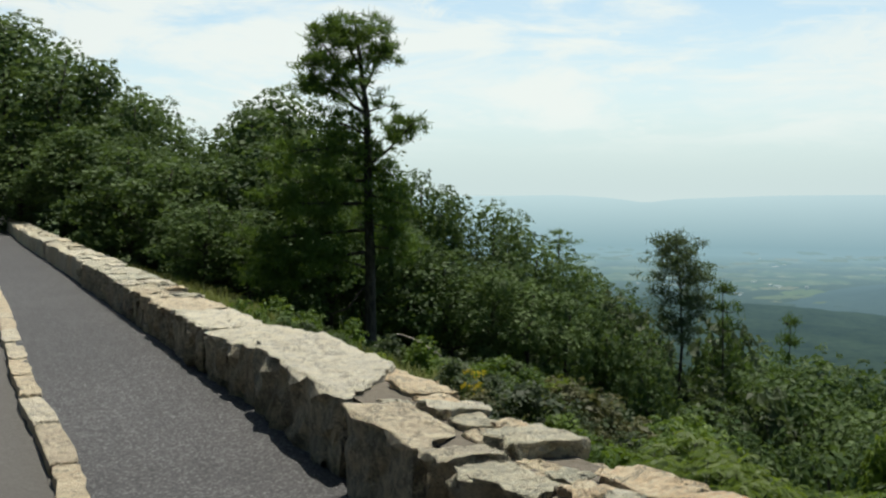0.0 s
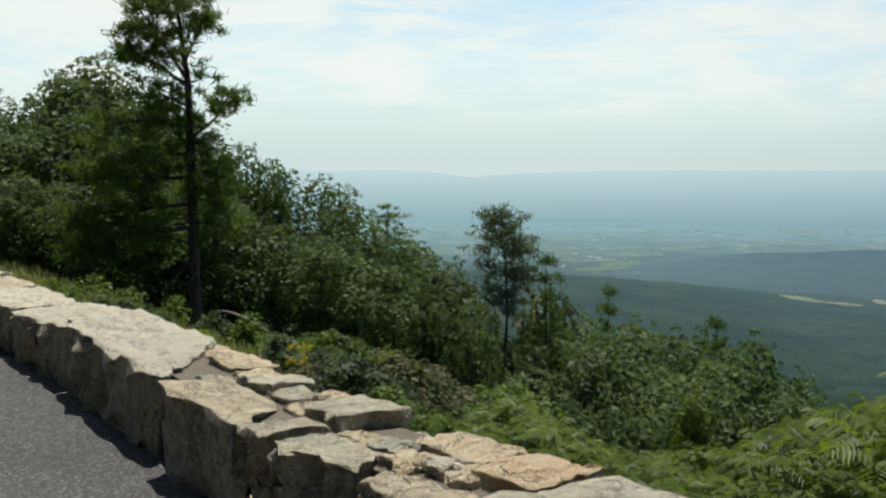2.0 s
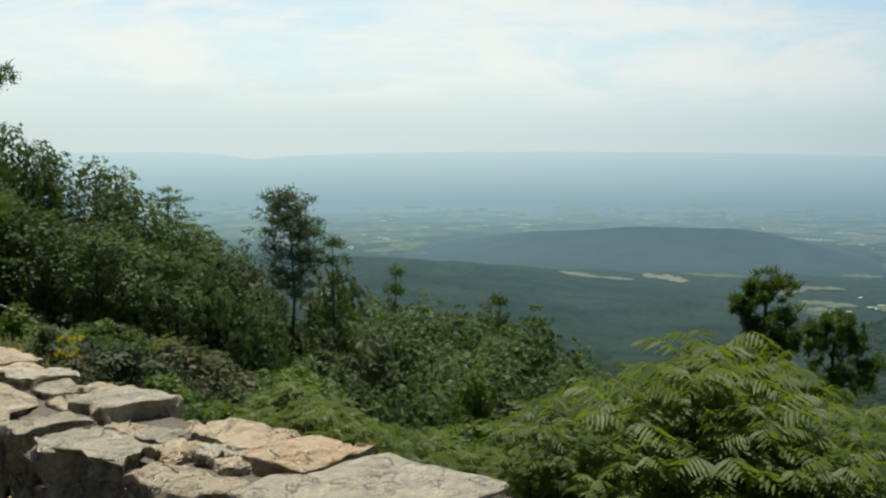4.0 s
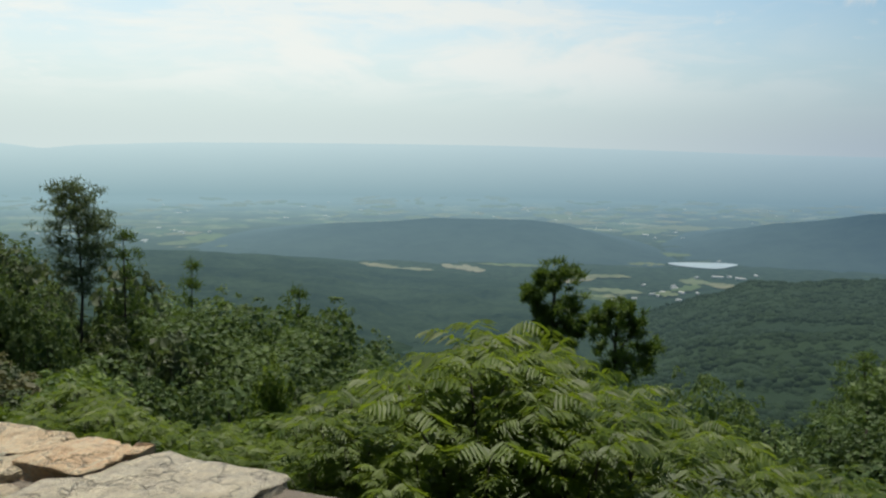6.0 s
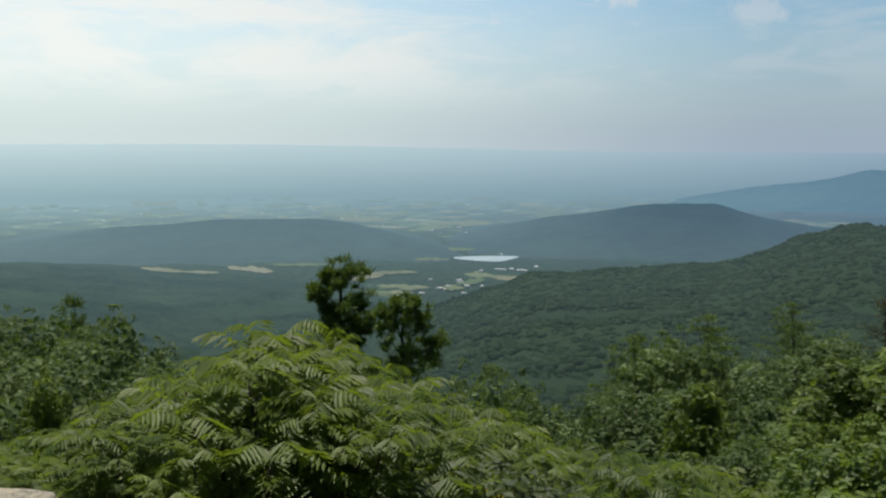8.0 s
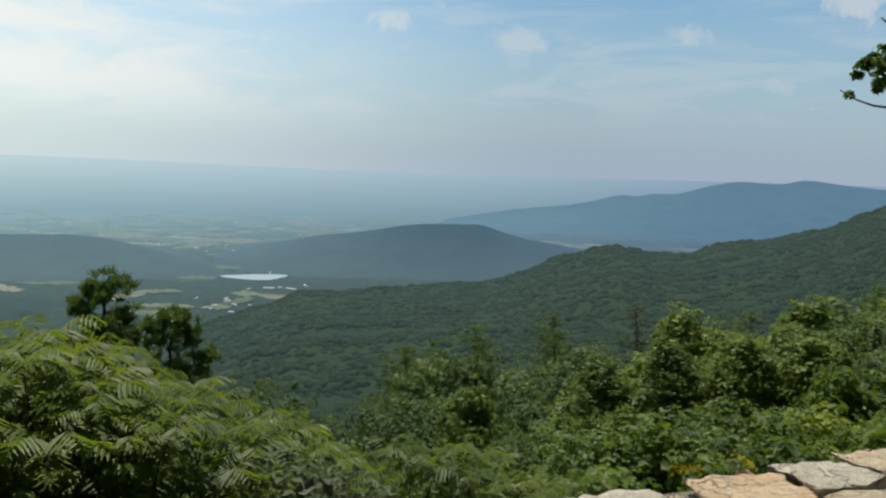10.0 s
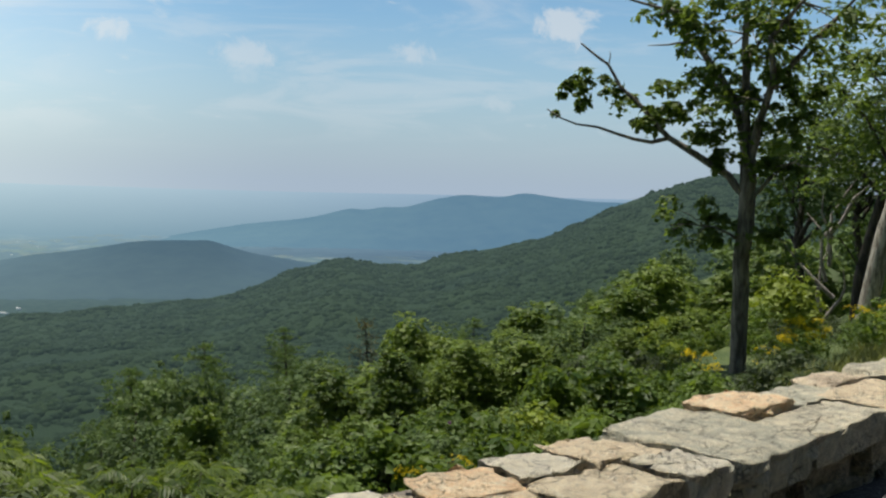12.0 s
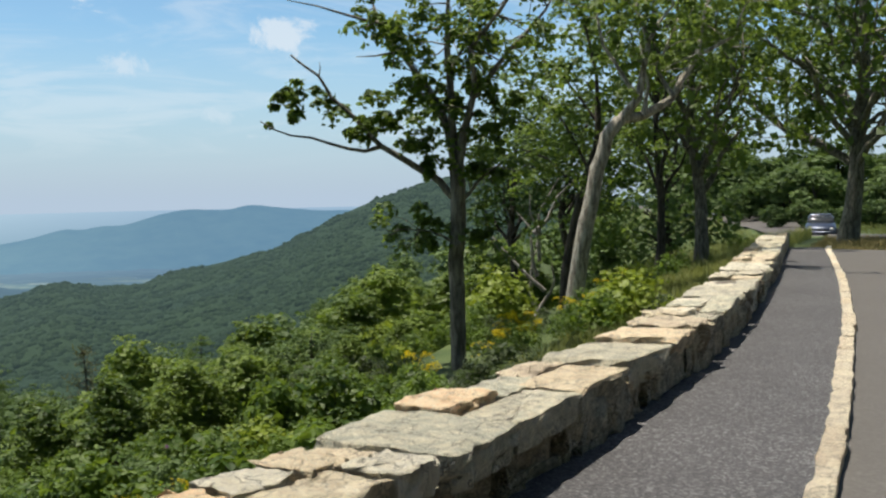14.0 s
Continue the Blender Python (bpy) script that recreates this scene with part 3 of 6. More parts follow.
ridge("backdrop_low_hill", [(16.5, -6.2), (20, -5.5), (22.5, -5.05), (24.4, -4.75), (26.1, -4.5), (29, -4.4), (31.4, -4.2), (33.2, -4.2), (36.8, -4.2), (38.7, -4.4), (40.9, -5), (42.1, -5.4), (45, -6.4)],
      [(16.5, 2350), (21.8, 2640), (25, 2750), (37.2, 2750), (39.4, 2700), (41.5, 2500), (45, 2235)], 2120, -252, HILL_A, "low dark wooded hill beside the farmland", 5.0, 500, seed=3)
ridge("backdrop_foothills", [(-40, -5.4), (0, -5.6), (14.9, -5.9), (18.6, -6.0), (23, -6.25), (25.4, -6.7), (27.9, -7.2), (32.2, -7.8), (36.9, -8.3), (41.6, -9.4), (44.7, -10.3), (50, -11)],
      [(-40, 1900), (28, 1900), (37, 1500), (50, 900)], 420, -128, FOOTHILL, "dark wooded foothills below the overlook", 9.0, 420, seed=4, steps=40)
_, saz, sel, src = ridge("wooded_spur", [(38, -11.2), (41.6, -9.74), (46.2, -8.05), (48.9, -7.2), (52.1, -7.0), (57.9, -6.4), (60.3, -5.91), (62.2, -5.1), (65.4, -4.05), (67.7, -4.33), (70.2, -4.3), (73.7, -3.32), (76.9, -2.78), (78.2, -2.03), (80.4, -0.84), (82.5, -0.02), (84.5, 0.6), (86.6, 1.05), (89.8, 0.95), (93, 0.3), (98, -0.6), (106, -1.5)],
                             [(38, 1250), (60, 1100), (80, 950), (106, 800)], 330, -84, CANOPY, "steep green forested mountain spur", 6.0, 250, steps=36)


def canopy(seed, count):
    """Tree crowns over the spur, lumpy half-balls in one mesh."""
    rng = np.random.default_rng(seed)
    bm = bmesh.new()
    bmesh.ops.create_icosphere(bm, subdivisions=1, radius=1.0)
    base = np.array([v.co[:] for v in bm.verts])
    tri = [tuple(v.index for v in f.verts) for f in bm.faces if max(v.co.z for v in f.verts) > -0.3]
    bm.free()
    g = Geo()
    for _ in range(count):
        a = rng.uniform(42, 105)
        u = rng.uniform(0, 1) ** 1.25
        el, rc = np.interp(a, saz, sel), np.interp(a, saz, src)
        top = rc * math.tan(radians(el)) + EYE
        r, z = rc + (330 - rc) * u, top + (-84 - top) * (u * u * 0.35 + u * 0.65)
        p = bearing(a, r, z)
        p.z += 6.0 * noise.fractal(Vector((p.x, p.y, 37.0)) / 54.0, 0.9, 2.0, 5)
        s = rng.uniform(2.0, 3.3)
        lump = 1 + 0.28 * np.sin(base @ rng.normal(0, 3.6, (3, 3)) + rng.uniform(0, 6, 3)).mean(1)[:, None]
        q = base * lump * np.array([s, s, s * rng.uniform(0.55, 0.85)]) + np.array(p) + np.array([0, 0, -0.20 * s])
        g.add(q.tolist(), tri)
    return g


def low_canopy(seed, count):
    rng = np.random.default_rng(seed)
    bm = bmesh.new()
    bmesh.ops.create_icosphere(bm, subdivisions=2, radius=1.0)
    base = np.array([v.co[:] for v in bm.verts])
    tri = [tuple(v.index for v in f.verts) for f in bm.faces if max(v.co.z for v in f.verts) > -0.1]
    bm.free()
    az, r = rng.uniform(-14, 100, count), 230 + 170 * rng.uniform(0, 1, count)
    x, y = r * np.sin(np.radians(az)), r * np.cos(np.radians(az))
    z, _ = land(x, y)
    g = Geo()
    for i in range(count):
        s = rng.uniform(1.2, 2.4)
        lump = 1 + 0.35 * np.sin(base @ rng.normal(0, 4.5, (3, 3)) + rng.uniform(0, 6, 3)).mean(1)[:, None]
        g.add((base * lump * np.array([s, s, s * rng.uniform(0.9, 1.4)]) + np.array([x[i], y[i], z[i] + 0.4 * s])).tolist(), tri)
    return g


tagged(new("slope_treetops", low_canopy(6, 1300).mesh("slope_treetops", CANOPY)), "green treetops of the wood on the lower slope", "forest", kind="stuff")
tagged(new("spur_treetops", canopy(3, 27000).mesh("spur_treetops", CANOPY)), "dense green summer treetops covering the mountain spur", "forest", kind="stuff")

# lake and farm buildings in the valley
bm = bmesh.new()
ring = []
for i in range(28):
    a = math.tau * i / 28
    ring.append(bm.verts.new(bearing(46.2 + 1.75 * math.cos(a) + 0.2 * math.sin(3 * a), 2215 + 52 * math.sin(a) + 14 * math.sin(2 * a + 1), -245.5)))
bm.faces.new(ring)
me = bpy.data.meshes.new("lake")
bm.to_mesh(me), bm.free()
me.materials.append(LAKE)
tagged(new("lake", me), "small pale lake among woods in the valley", "lake", kind="structure")


def barn_mesh(l, wd, h):
    bm = bmesh.new()
    v = [bm.verts.new(q) for q in ((-l, -wd, 0), (l, -wd, 0), (l, wd, 0), (-l, wd, 0), (-l, -wd, h), (l, -wd, h), (l, wd, h), (-l, wd, h), (-l, 0, h * 1.6), (l, 0, h * 1.6))]
    for q in ((0, 1, 5, 4), (2, 3, 7, 6), (0, 4, 8, 7, 3), (1, 2, 6, 9, 5), (4, 5, 9, 8), (6, 7, 8, 9)):
        bm.faces.new([v[i] for i in q])
    me = bpy.data.meshes.new("barn")
    bm.to_mesh(me), bm.free()
    me.materials.append(ROOF)
    return me


# crop fields between the woods: bearing from and to, elevation seen from the eye
FIELDS = [(27.4, 29.6, -6.9), (29.4, 31.6, -7.05), (32.0, 34.4, -6.95), (34.0, 37.6, -6.75), (38.6, 40.6, -7.45), (40.0, 42.4, -7.25), (42.2, 44.2, -6.5), (40.2, 43.0, -8.0), (44.6, 46.2, -7.75), (46.4, 48.8, -7.5), (45.0, 46.6, -7.35), (43.6, 45.0, -8.1), (36.0, 37.4, -8.25), (37.8, 41.0, -4.3), (37.0, 40.0, -4.05),
          (41.8, 44.4, -4.75), (43.0, 46.6, -4.5), (42.8, 45.6, -5.9), (46.4, 48.4, -6.0), (16.6, 19.6, -5.6), (18.0, 21.0, -5.3), (17.0, 19.0, -5.1), (19.6, 22.6, -5.75), (66.8, 69.4, -3.98), (68.6, 71.6, -3.9), (67.6, 70.0, -4.12), (71.0, 74.5, -3.85)]
frng = np.random.default_rng(12)
for _ in range(230):
    a = float(frng.uniform(-4, 62))
    FIELDS.append((a, a + float(frng.uniform(0.3, 1.7)), -float(frng.uniform(2.95, 5.0 if a < 20 else 4.2))))
g = Geo()
for count, (a0, a1, el) in enumerate(FIELDS):
    r = 250.0 / math.tan(radians(-el))
    for _ in range(3):
        r = (EYE - float(np.interp(r, FALL_D, FALL_Z))) / math.tan(radians(-el))
    deep = (18 + 22 * frng.random()) * (r / 2200) ** 1.6 * (2.2 if count < 23 else 0.35 if count < 27 else 1.0)
    lift = 1.2 + 1.6 * frng.random()
    k, turn = 11, frng.normal(0, 0.8) * deep
    edge = []
    for i in range(2 * k + 2):
        u = i / k if i <= k else (2 * k + 1 - i) / k
        side = -1 if i <= k else 1
        edge.append((a0 + (a1 - a0) * (u + frng.normal(0, 0.02)), r + turn * (u - 0.5) + side * deep * (0.15 + 0.85 * math.sin(math.pi * u) ** 0.6) * frng.uniform(0.3, 1.0)))
    g.add([tuple(bearing(p, q, float(np.interp(q, FALL_D, FALL_Z)) + lift)) for p, q in edge], [tuple(range(2 * k + 2))])
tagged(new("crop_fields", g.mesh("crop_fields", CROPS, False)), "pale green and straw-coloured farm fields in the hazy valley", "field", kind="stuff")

BARN = barn_mesh(5.5, 3, 3)
BARNS = [(23.3, 2330), (23.5, 2350), (14.7, 2500), (47.0, 2010), (47.6, 2020), (45.9, 1990), (49.0, 2060), (48.2, 2000)]
brng = np.random.default_rng(17)
BARNS += [(float(brng.uniform(42.6, 48.6)), float(brng.uniform(1640, 1850))) for _ in range(16)]
BARNS += [(float(brng.uniform(4, 56)), float(brng.uniform(2250, 3900))) for _ in range(96)]
for i, (a, r) in enumerate(BARNS):
    ob = new("barn", BARN)
    ob.matrix_world = Matrix.Translation(bearing(a, r, float(np.interp(r, FALL_D, FALL_Z)) + 1.5)) @ pose(0, 0, 0, 0, 0, 40 * i) @ Matrix.Diagonal(((0.8 + 0.4 * (i % 4)) * (0.7 if r < 1900 else 1.0), 0.8 if r > 1900 else 0.6, 0.7, 1))
    tagged(ob, "pale-roofed farm building far off in the valley", "barn", "farm buildings")

# ---- walkway, kerb, road ----
S0, S1 = -62.0, 24.5


def path_z(s):
    return float(np.interp(s, [-60, -8, -6, -4, 1, 3.2, 30], [0.08, 0.08, 0.03, 0.0, 0.02, 0.10, 0.10]))


def strip(s0, s1, o0, o1, z0, z1, step=0.3, cross=2, lift=False):
    g = Geo()
    n = int((s1 - s0) / step)
    for i in range(n + 1):
        s = s0 + (s1 - s0) * i / n
        for c in range(cross + 1):
            u = c / cross
            oa = o0(s) if callable(o0) else o0
            x, y = along(s, oa + (o1 - oa) * u)
            g.v.append((x, y, z0 + (z1 - z0) * u + (path_z(s) if lift else 0.0)))
    k = cross + 1
    g.f = [(i * k + c, (i + 1) * k + c, (i + 1) * k + c + 1, i * k + c + 1) for i in range(n) for c in range(cross)]
    return g


KERB_S, KERB_O = [-62, -12, -4.5, 0, 4, 7.5, 11, 15, 21, 24.5], [-1.62, -1.66, -1.78, -1.74, -1.64, -1.41, -1.42, -1.42, -1.38, -1.36]
tagged(new("walkway", strip(S0, S1, lambda s: float(np.interp(s, KERB_S, KERB_O)) - 0.05, -0.40, 0.0, 0.0, 0.3, 6, True).mesh("walkway", ASPHALT_WALK)), "dark gravelly asphalt footpath along the stone wall", "footpath", kind="structure")
# the overlook's apron, then the road that runs on round the bend
g = strip(S0, S1 + 0.5, -13.5, -1.0, -0.12, -0.12, 0.5, 6)
rows = len(g.v) // 7
g.v = [(x, y, z + (0.0, 0.0, 0.0, 0.0, 0.3, 0.75, 1.0)[i % 7] * (path_z(S0 + (S1 + 0.5 - S0) * (i // 7) / (rows - 1)) + 0.07)) for i, (x, y, z) in enumerate(g.v)]
g2 = strip(38.0, 150.0, -6.4, -0.6, -0.125, -0.10, 0.7, 5)
run = [38.0 + (150.0 - 38.0) * (i // 6) / (len(g2.v) // 6 - 1) for i in range(len(g2.v))]
g2.v = [(x, y, z + float(np.interp(q, DIP_S, DIP_Z))) for (x, y, z), q in zip(g2.v, run)]
g.add(g2.v, g2.f)
tagged(new("road", g.mesh("road", ASPHALT_ROAD)), "worn brownish asphalt of the overlook and mountain road", "road", kind="structure")


def stone(rng, poly, z0, z1, drop=0.014, bulge=0.012, k=4, foot=0.02, rugged=0.0, calm=1.0):
    """One split stone over a plan outline (world x, y), from z0 to z1: uneven top, broken rim, rough sides."""
    c = sum((Vector(p) for p in poly), Vector((0, 0))) / len(poly)
    ring = []
    for i, p in enumerate(poly):
        q = poly[(i + 1) % len(poly)]
        for j in range(k):
            e = Vector(p).lerp(Vector(q), j / k)
            e = e.lerp(c, 0.06 * rng.uniform(0.2, 1.0) if j == 0 else 0.0)
            ring.append(e + Vector(rng.normal(0, bulge, 2)))
    m = len(ring)
    tilt = Vector(rng.normal(0, 0.03 * calm, 2))
    seed = Vector(rng.uniform(0, 50, 3))
    levels = [(z0, foot), (z0 + (z1 - z0) * 0.2, foot * 0.6), (z0 + (z1 - z0) * 0.4, foot * 0.4), (z0 + (z1 - z0) * 0.6, foot * 0.15), (z0 + (z1 - z0) * 0.8, 0.0), (z1 - drop * 1.7, 0.0), (z1 - drop * 0.4, 0.02), (z1, 0.06), (z1, 0.25), (z1, 0.5), (z1, 0.75)]
    verts, faces = [], []
    for li, (z, inset) in enumerate(levels):
        for e in ring:
            q = e.lerp(c, inset + (rng.uniform(-0.03, 0.04) if li < 7 else 0))
            if rugged and li < 6:
                q += (e - c).normalized() * rugged * (noise.fractal(Vector((e.x * 6, e.y * 6, z * 9)) + seed, 0.7, 2.2, 4) - 0.25)
            dz = (q - c).dot(tilt) if li > 4 else 0
            if li > 5:
                dz += calm * (0.020 * noise.fractal(Vector((q.x * 5, q.y * 5, 0)) + seed, 0.8, 2.1, 4) + 0.012 * noise.fractal(Vector((q.x * 17, q.y * 17, 3.0)) + seed, 0.9, 2.1, 3))
            verts.append((q.x, q.y, z + dz + (rng.normal(0, 0.012) if 0 < li < 6 else 0)))
    verts.append((c.x, c.y, z1 + 0.022 * calm * noise.fractal(Vector((c.x * 5, c.y * 5, 0)) + seed, 0.8, 2.1, 4)))
    for li in range(len(levels) - 1):
        faces += [(li * m + i, li * m + (i + 1) % m, (li + 1) * m + (i + 1) % m, (li + 1) * m + i) for i in range(m)]
    t = (len(levels) - 1) * m
    faces += [(t + i, t + (i + 1) % m, len(verts) - 1) for i in range(m)]
    return verts, faces


def quad(rng, s0, s1, o0, o1, gap=0.012, skew=0.05, e0=0.0, e1=0.0):
    """A plan outline between two lengths and two offsets, skewed a little."""
    a, b = rng.uniform(-skew, skew, 2)
    return [along(s0 + gap + a, o0 + gap), along(s1 - gap + b, o0 + gap), along(s1 + e1 - gap - b * 0.6, o1 - gap), along(s0 + e0 + gap - a * 0.6, o1 - gap)]


WIDE = 0.56
TOP = 0.43
wall = thing("stone_wall", "low dry-laid field stone wall with broad flat cap stones beside the footpath", "wall", kind="structure")
g = strip(S0, S1, -WIDE + 0.10, -0.04, TOP - 0.035, TOP - 0.035, 0.3, 2)
inner = strip(S0, S1, -WIDE + 0.10, -WIDE + 0.101, TOP - 0.035, -0.05, 0.3, 1)
outer = strip(S0, S1, -0.04, -0.039, TOP - 0.035, -0.6, 0.3, 1)
for q in (inner, outer):
    g.add(q.v, q.f)
part("core", g.mesh("core", MORTAR, False), wall, "rough mortared rubble core")

MATS = {"g": STONE, "w": STONE_WARM, "p": STONE_PALE, "e": STONE_GREEN, "o": STONE_ORANGE, "b": STONE_BROWN}


def auto_caps(rng, s0, s1):
    """Cap stones between two lengths: from, to, offset from, to, rise, stone, block that reaches the ground."""
    out, s = [], s0
    while s < s1 - 0.25:
        l = min(rng.uniform(0.45, 1.15), s1 - s)
        if s1 - s - l < 0.3:
            l = s1 - s
        kind = rng.choice(["g", "g", "b", "w", "p", "e"])
        if rng.random() < 0.4:
            out.append((s, s + l, -WIDE, 0.0, rng.normal(0, 0.012), kind, True))
        else:
            mid = rng.uniform(-0.34, -0.18)
            out.append((s, s + l, -WIDE, mid, rng.normal(0, 0.015), kind, rng.random() < 0.6))
            k = int(rng.integers(1, 4))
            cuts = np.linspace(s, s + l, k + 1)
            for i in range(k):
                out.append((cuts[i], cuts[i + 1], mid, 0.02, rng.normal(-0.01, 0.02), rng.choice(["g", "w", "p", "e"]), False))
        s += l
    return out


rng = np.random.default_rng(11)
caps = auto_caps(rng, -16.0, -8.3)
# the stretch nearest the eye, stone by stone; the last two numbers skew the end joints along the wall
caps += [(-8.3, -7.1, -0.57, 0.0, 0.0, "p", True, 0, 0), (-7.1, -5.84, -0.57, 0.04, 0.0, "p", True, 0, -0.4), (-5.80, -3.90, -0.60, 0.04, 0.03, "p", True, -0.42, -0.95), (-3.84, -2.94, -0.64, -0.30, 0.0, "b", True, 0.05, -0.2)]
caps += [(-4.82, -4.38, -0.16, 0.06, -0.02, "w", False, 0, 0), (-4.40, -4.02, -0.20, 0.05, 0.0, "w", False, 0, 0.06), (-4.06, -3.72, -0.37, -0.22, -0.03, "e", False, 0, 0), (-4.0, -3.74, -0.21, -0.01, -0.01, "w", False, 0.05, 0), (-3.76, -3.46, -0.28, 0.01, 0.01, "p", False, 0.06, 0), (-3.48, -3.20, -0.25, -0.04, -0.01, "e", False, 0, 0.04)]
caps += [(-3.28, -3.10, -0.13, 0.02, 0.0, "w", False, 0, 0), (-3.20, -2.97, -0.30, -0.15, -0.02, "b", False, 0, 0), (-3.06, -2.68, -0.29, 0.03, 0.03, "e", False, 0, 0.05), (-2.92, -2.72, -0.61, -0.33, 0.0, "g", True, 0, 0), (-2.72, -2.16, -0.61, -0.38, 0.0, "e", True, 0.08, -0.1), (-2.70, -2.42, -0.36, -0.20, -0.03, "b", False, 0, 0)]
caps += [(-2.66, -2.38, -0.20, 0.03, -0.05, "b", False, 0, 0), (-2.44, -2.26, -0.36, -0.21, 0.01, "e", False, 0, 0), (-2.28, -2.10, -0.43, -0.27, 0.0, "w", False, 0, 0), (-2.38, -1.97, -0.22, 0.03, 0.01, "w", False, 0.03, 0.06), (-2.10, -1.97, -0.37, -0.26, 0.01, "p", False, 0, 0), (-2.02, -1.86, -0.38, -0.22, 0.0, "w", False, 0, 0)]
caps += [(-2.16, -1.78, -0.63, -0.40, -0.02, "b", True, 0, 0.04), (-1.90, -1.62, -0.32, 0.0, 0.02, "o", False, 0, 0), (-1.74, -1.06, -0.58, 0.03, 0.0, "g", True, 0.16, 0.02)]
caps += [(a, b, c, min(d, -0.10), e - 0.05, *rest) for a, b, c, d, e, *rest in auto_caps(rng, -1.04, 1.0)]
caps += [(1.0, 1.32, -0.58, -0.05, -0.01, "p", False), (1.32, 1.42, -0.50, -0.10, -0.03, "b", False), (1.42, 1.78, -0.30, -0.05, 0.0, "o", False), (1.42, 1.74, -0.58, -0.30, -0.01, "w", False)]
caps += [(1.78, 2.06, -0.27, -0.02, 0.01, "p", False), (1.75, 2.2, -0.58, -0.27, 0.0, "g", True), (2.06, 2.32, -0.30, 0.0, 0.02, "w", False), (2.2, 2.48, -0.6, -0.32, 0.01, "p", True), (2.3, 2.5, -0.3, 0.0, -0.02, "w", False),
         (2.5, 3.16, -0.62, 0.06, 0.01, "e", True), (3.12, 3.62, -0.26, 0.05, 0.04, "o", False), (3.16, 3.9, -0.59, -0.27, 0.0, "e", True), (3.62, 4.2, -0.28, 0.0, 0.0, "e", False), (4.2, 4.75, -0.18, 0.05, 0.0, "b", False)]
caps += [(3.9, 4.78, -0.58, -0.2, 0.0, "w", True), (4.78, 5.8, -0.57, 0.0, 0.0, "e", True), (5.8, 6.5, -0.57, 0.0, 0.0, "w", True), (6.5, 7.1, -0.57, 0.0, 0.01, "b", True)]
caps += auto_caps(rng, 7.1, 18.0)
for s0, s1, o0, o1, dz, kind, block, *skewed in caps:
    gg = Geo()
    block = bool(block) and (s0 < -0.8 or (s0 > 2.4 and rng.random() < 0.45))
    if block and s1 - s0 > 0.9:
        kk = 15
    else:
        kk = 7
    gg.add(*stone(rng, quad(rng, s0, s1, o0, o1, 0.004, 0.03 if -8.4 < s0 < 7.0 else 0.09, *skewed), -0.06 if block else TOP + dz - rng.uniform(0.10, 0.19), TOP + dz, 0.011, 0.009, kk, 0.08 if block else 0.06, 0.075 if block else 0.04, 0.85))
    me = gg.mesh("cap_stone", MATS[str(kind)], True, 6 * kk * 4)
    # block sides get the stone with shade painted into its tone
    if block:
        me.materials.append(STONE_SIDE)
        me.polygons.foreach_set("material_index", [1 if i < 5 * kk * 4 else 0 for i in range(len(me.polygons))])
    part("cap_stone", me, wall)
# rubble faces under the caps
s = -16.0
while s < 18.0:
    l = rng.uniform(0.22, 0.6)
    z = -0.06
    while z < TOP - 0.16:
        h = rng.uniform(0.12, 0.24)
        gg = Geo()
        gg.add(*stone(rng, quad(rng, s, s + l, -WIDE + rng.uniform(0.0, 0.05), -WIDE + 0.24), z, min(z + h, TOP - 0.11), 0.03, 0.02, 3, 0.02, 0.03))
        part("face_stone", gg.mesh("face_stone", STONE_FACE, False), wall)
        z += h
    s += l
far = Geo()
for a, b in ((S0, -16.0), (18.0, S1)):
    for s0, s1, o0, o1, dz, kind, block in auto_caps(rng, a, b):
        far.add(*stone(rng, quad(rng, s0, s1, o0, o1), -0.06 if o0 < -0.5 else TOP - 0.12, TOP + dz, k=2))
tagged(part("distant_stones", far.mesh("distant_stones", STONE, False), wall, "weathered grey field stones"), kind="stuff")

kerb = thing("kerb", "kerb of pale rough-cut stones between footpath and road", "kerb", kind="structure")


def kerb_stone(rng, s, l, k):
    o = float(np.interp(s + l / 2, KERB_S, KERB_O))
    wd = (0.15 if s < 2 else 0.12) + rng.uniform(-0.008, 0.012)
    e = float(np.interp(s + l, KERB_S, KERB_O))
    o = float(np.interp(s, KERB_S, KERB_O))
    return stone(rng, [along(s, o - wd), along(s + l, e - wd), along(s + l, e), along(s, o)], -0.16, 0.006 + path_z(s), 0.008, 0.006, k, foot=0.0, rugged=0.012, calm=0.3)


s = -14.0
while s < 16.0:
    l = rng.uniform(0.5, 1.15)
    gg = Geo()
    gg.add(*kerb_stone(rng, s, l * 1.03, 6))
    part("kerb_stone", gg.mesh("kerb_stone", KERB, False), kerb)
    s += l
far = Geo()
for a, b in ((S0, -14.0), (s, S1)):
    while a < b:
        l = rng.uniform(0.5, 1.1)
        far.add(*kerb_stone(rng, a, l, 2))
        a += l
tagged(part("distant_stones", far.mesh("distant_kerb_stones", KERB, False), kerb, "pale kerb stones"), kind="stuff")

# ---- trees ----


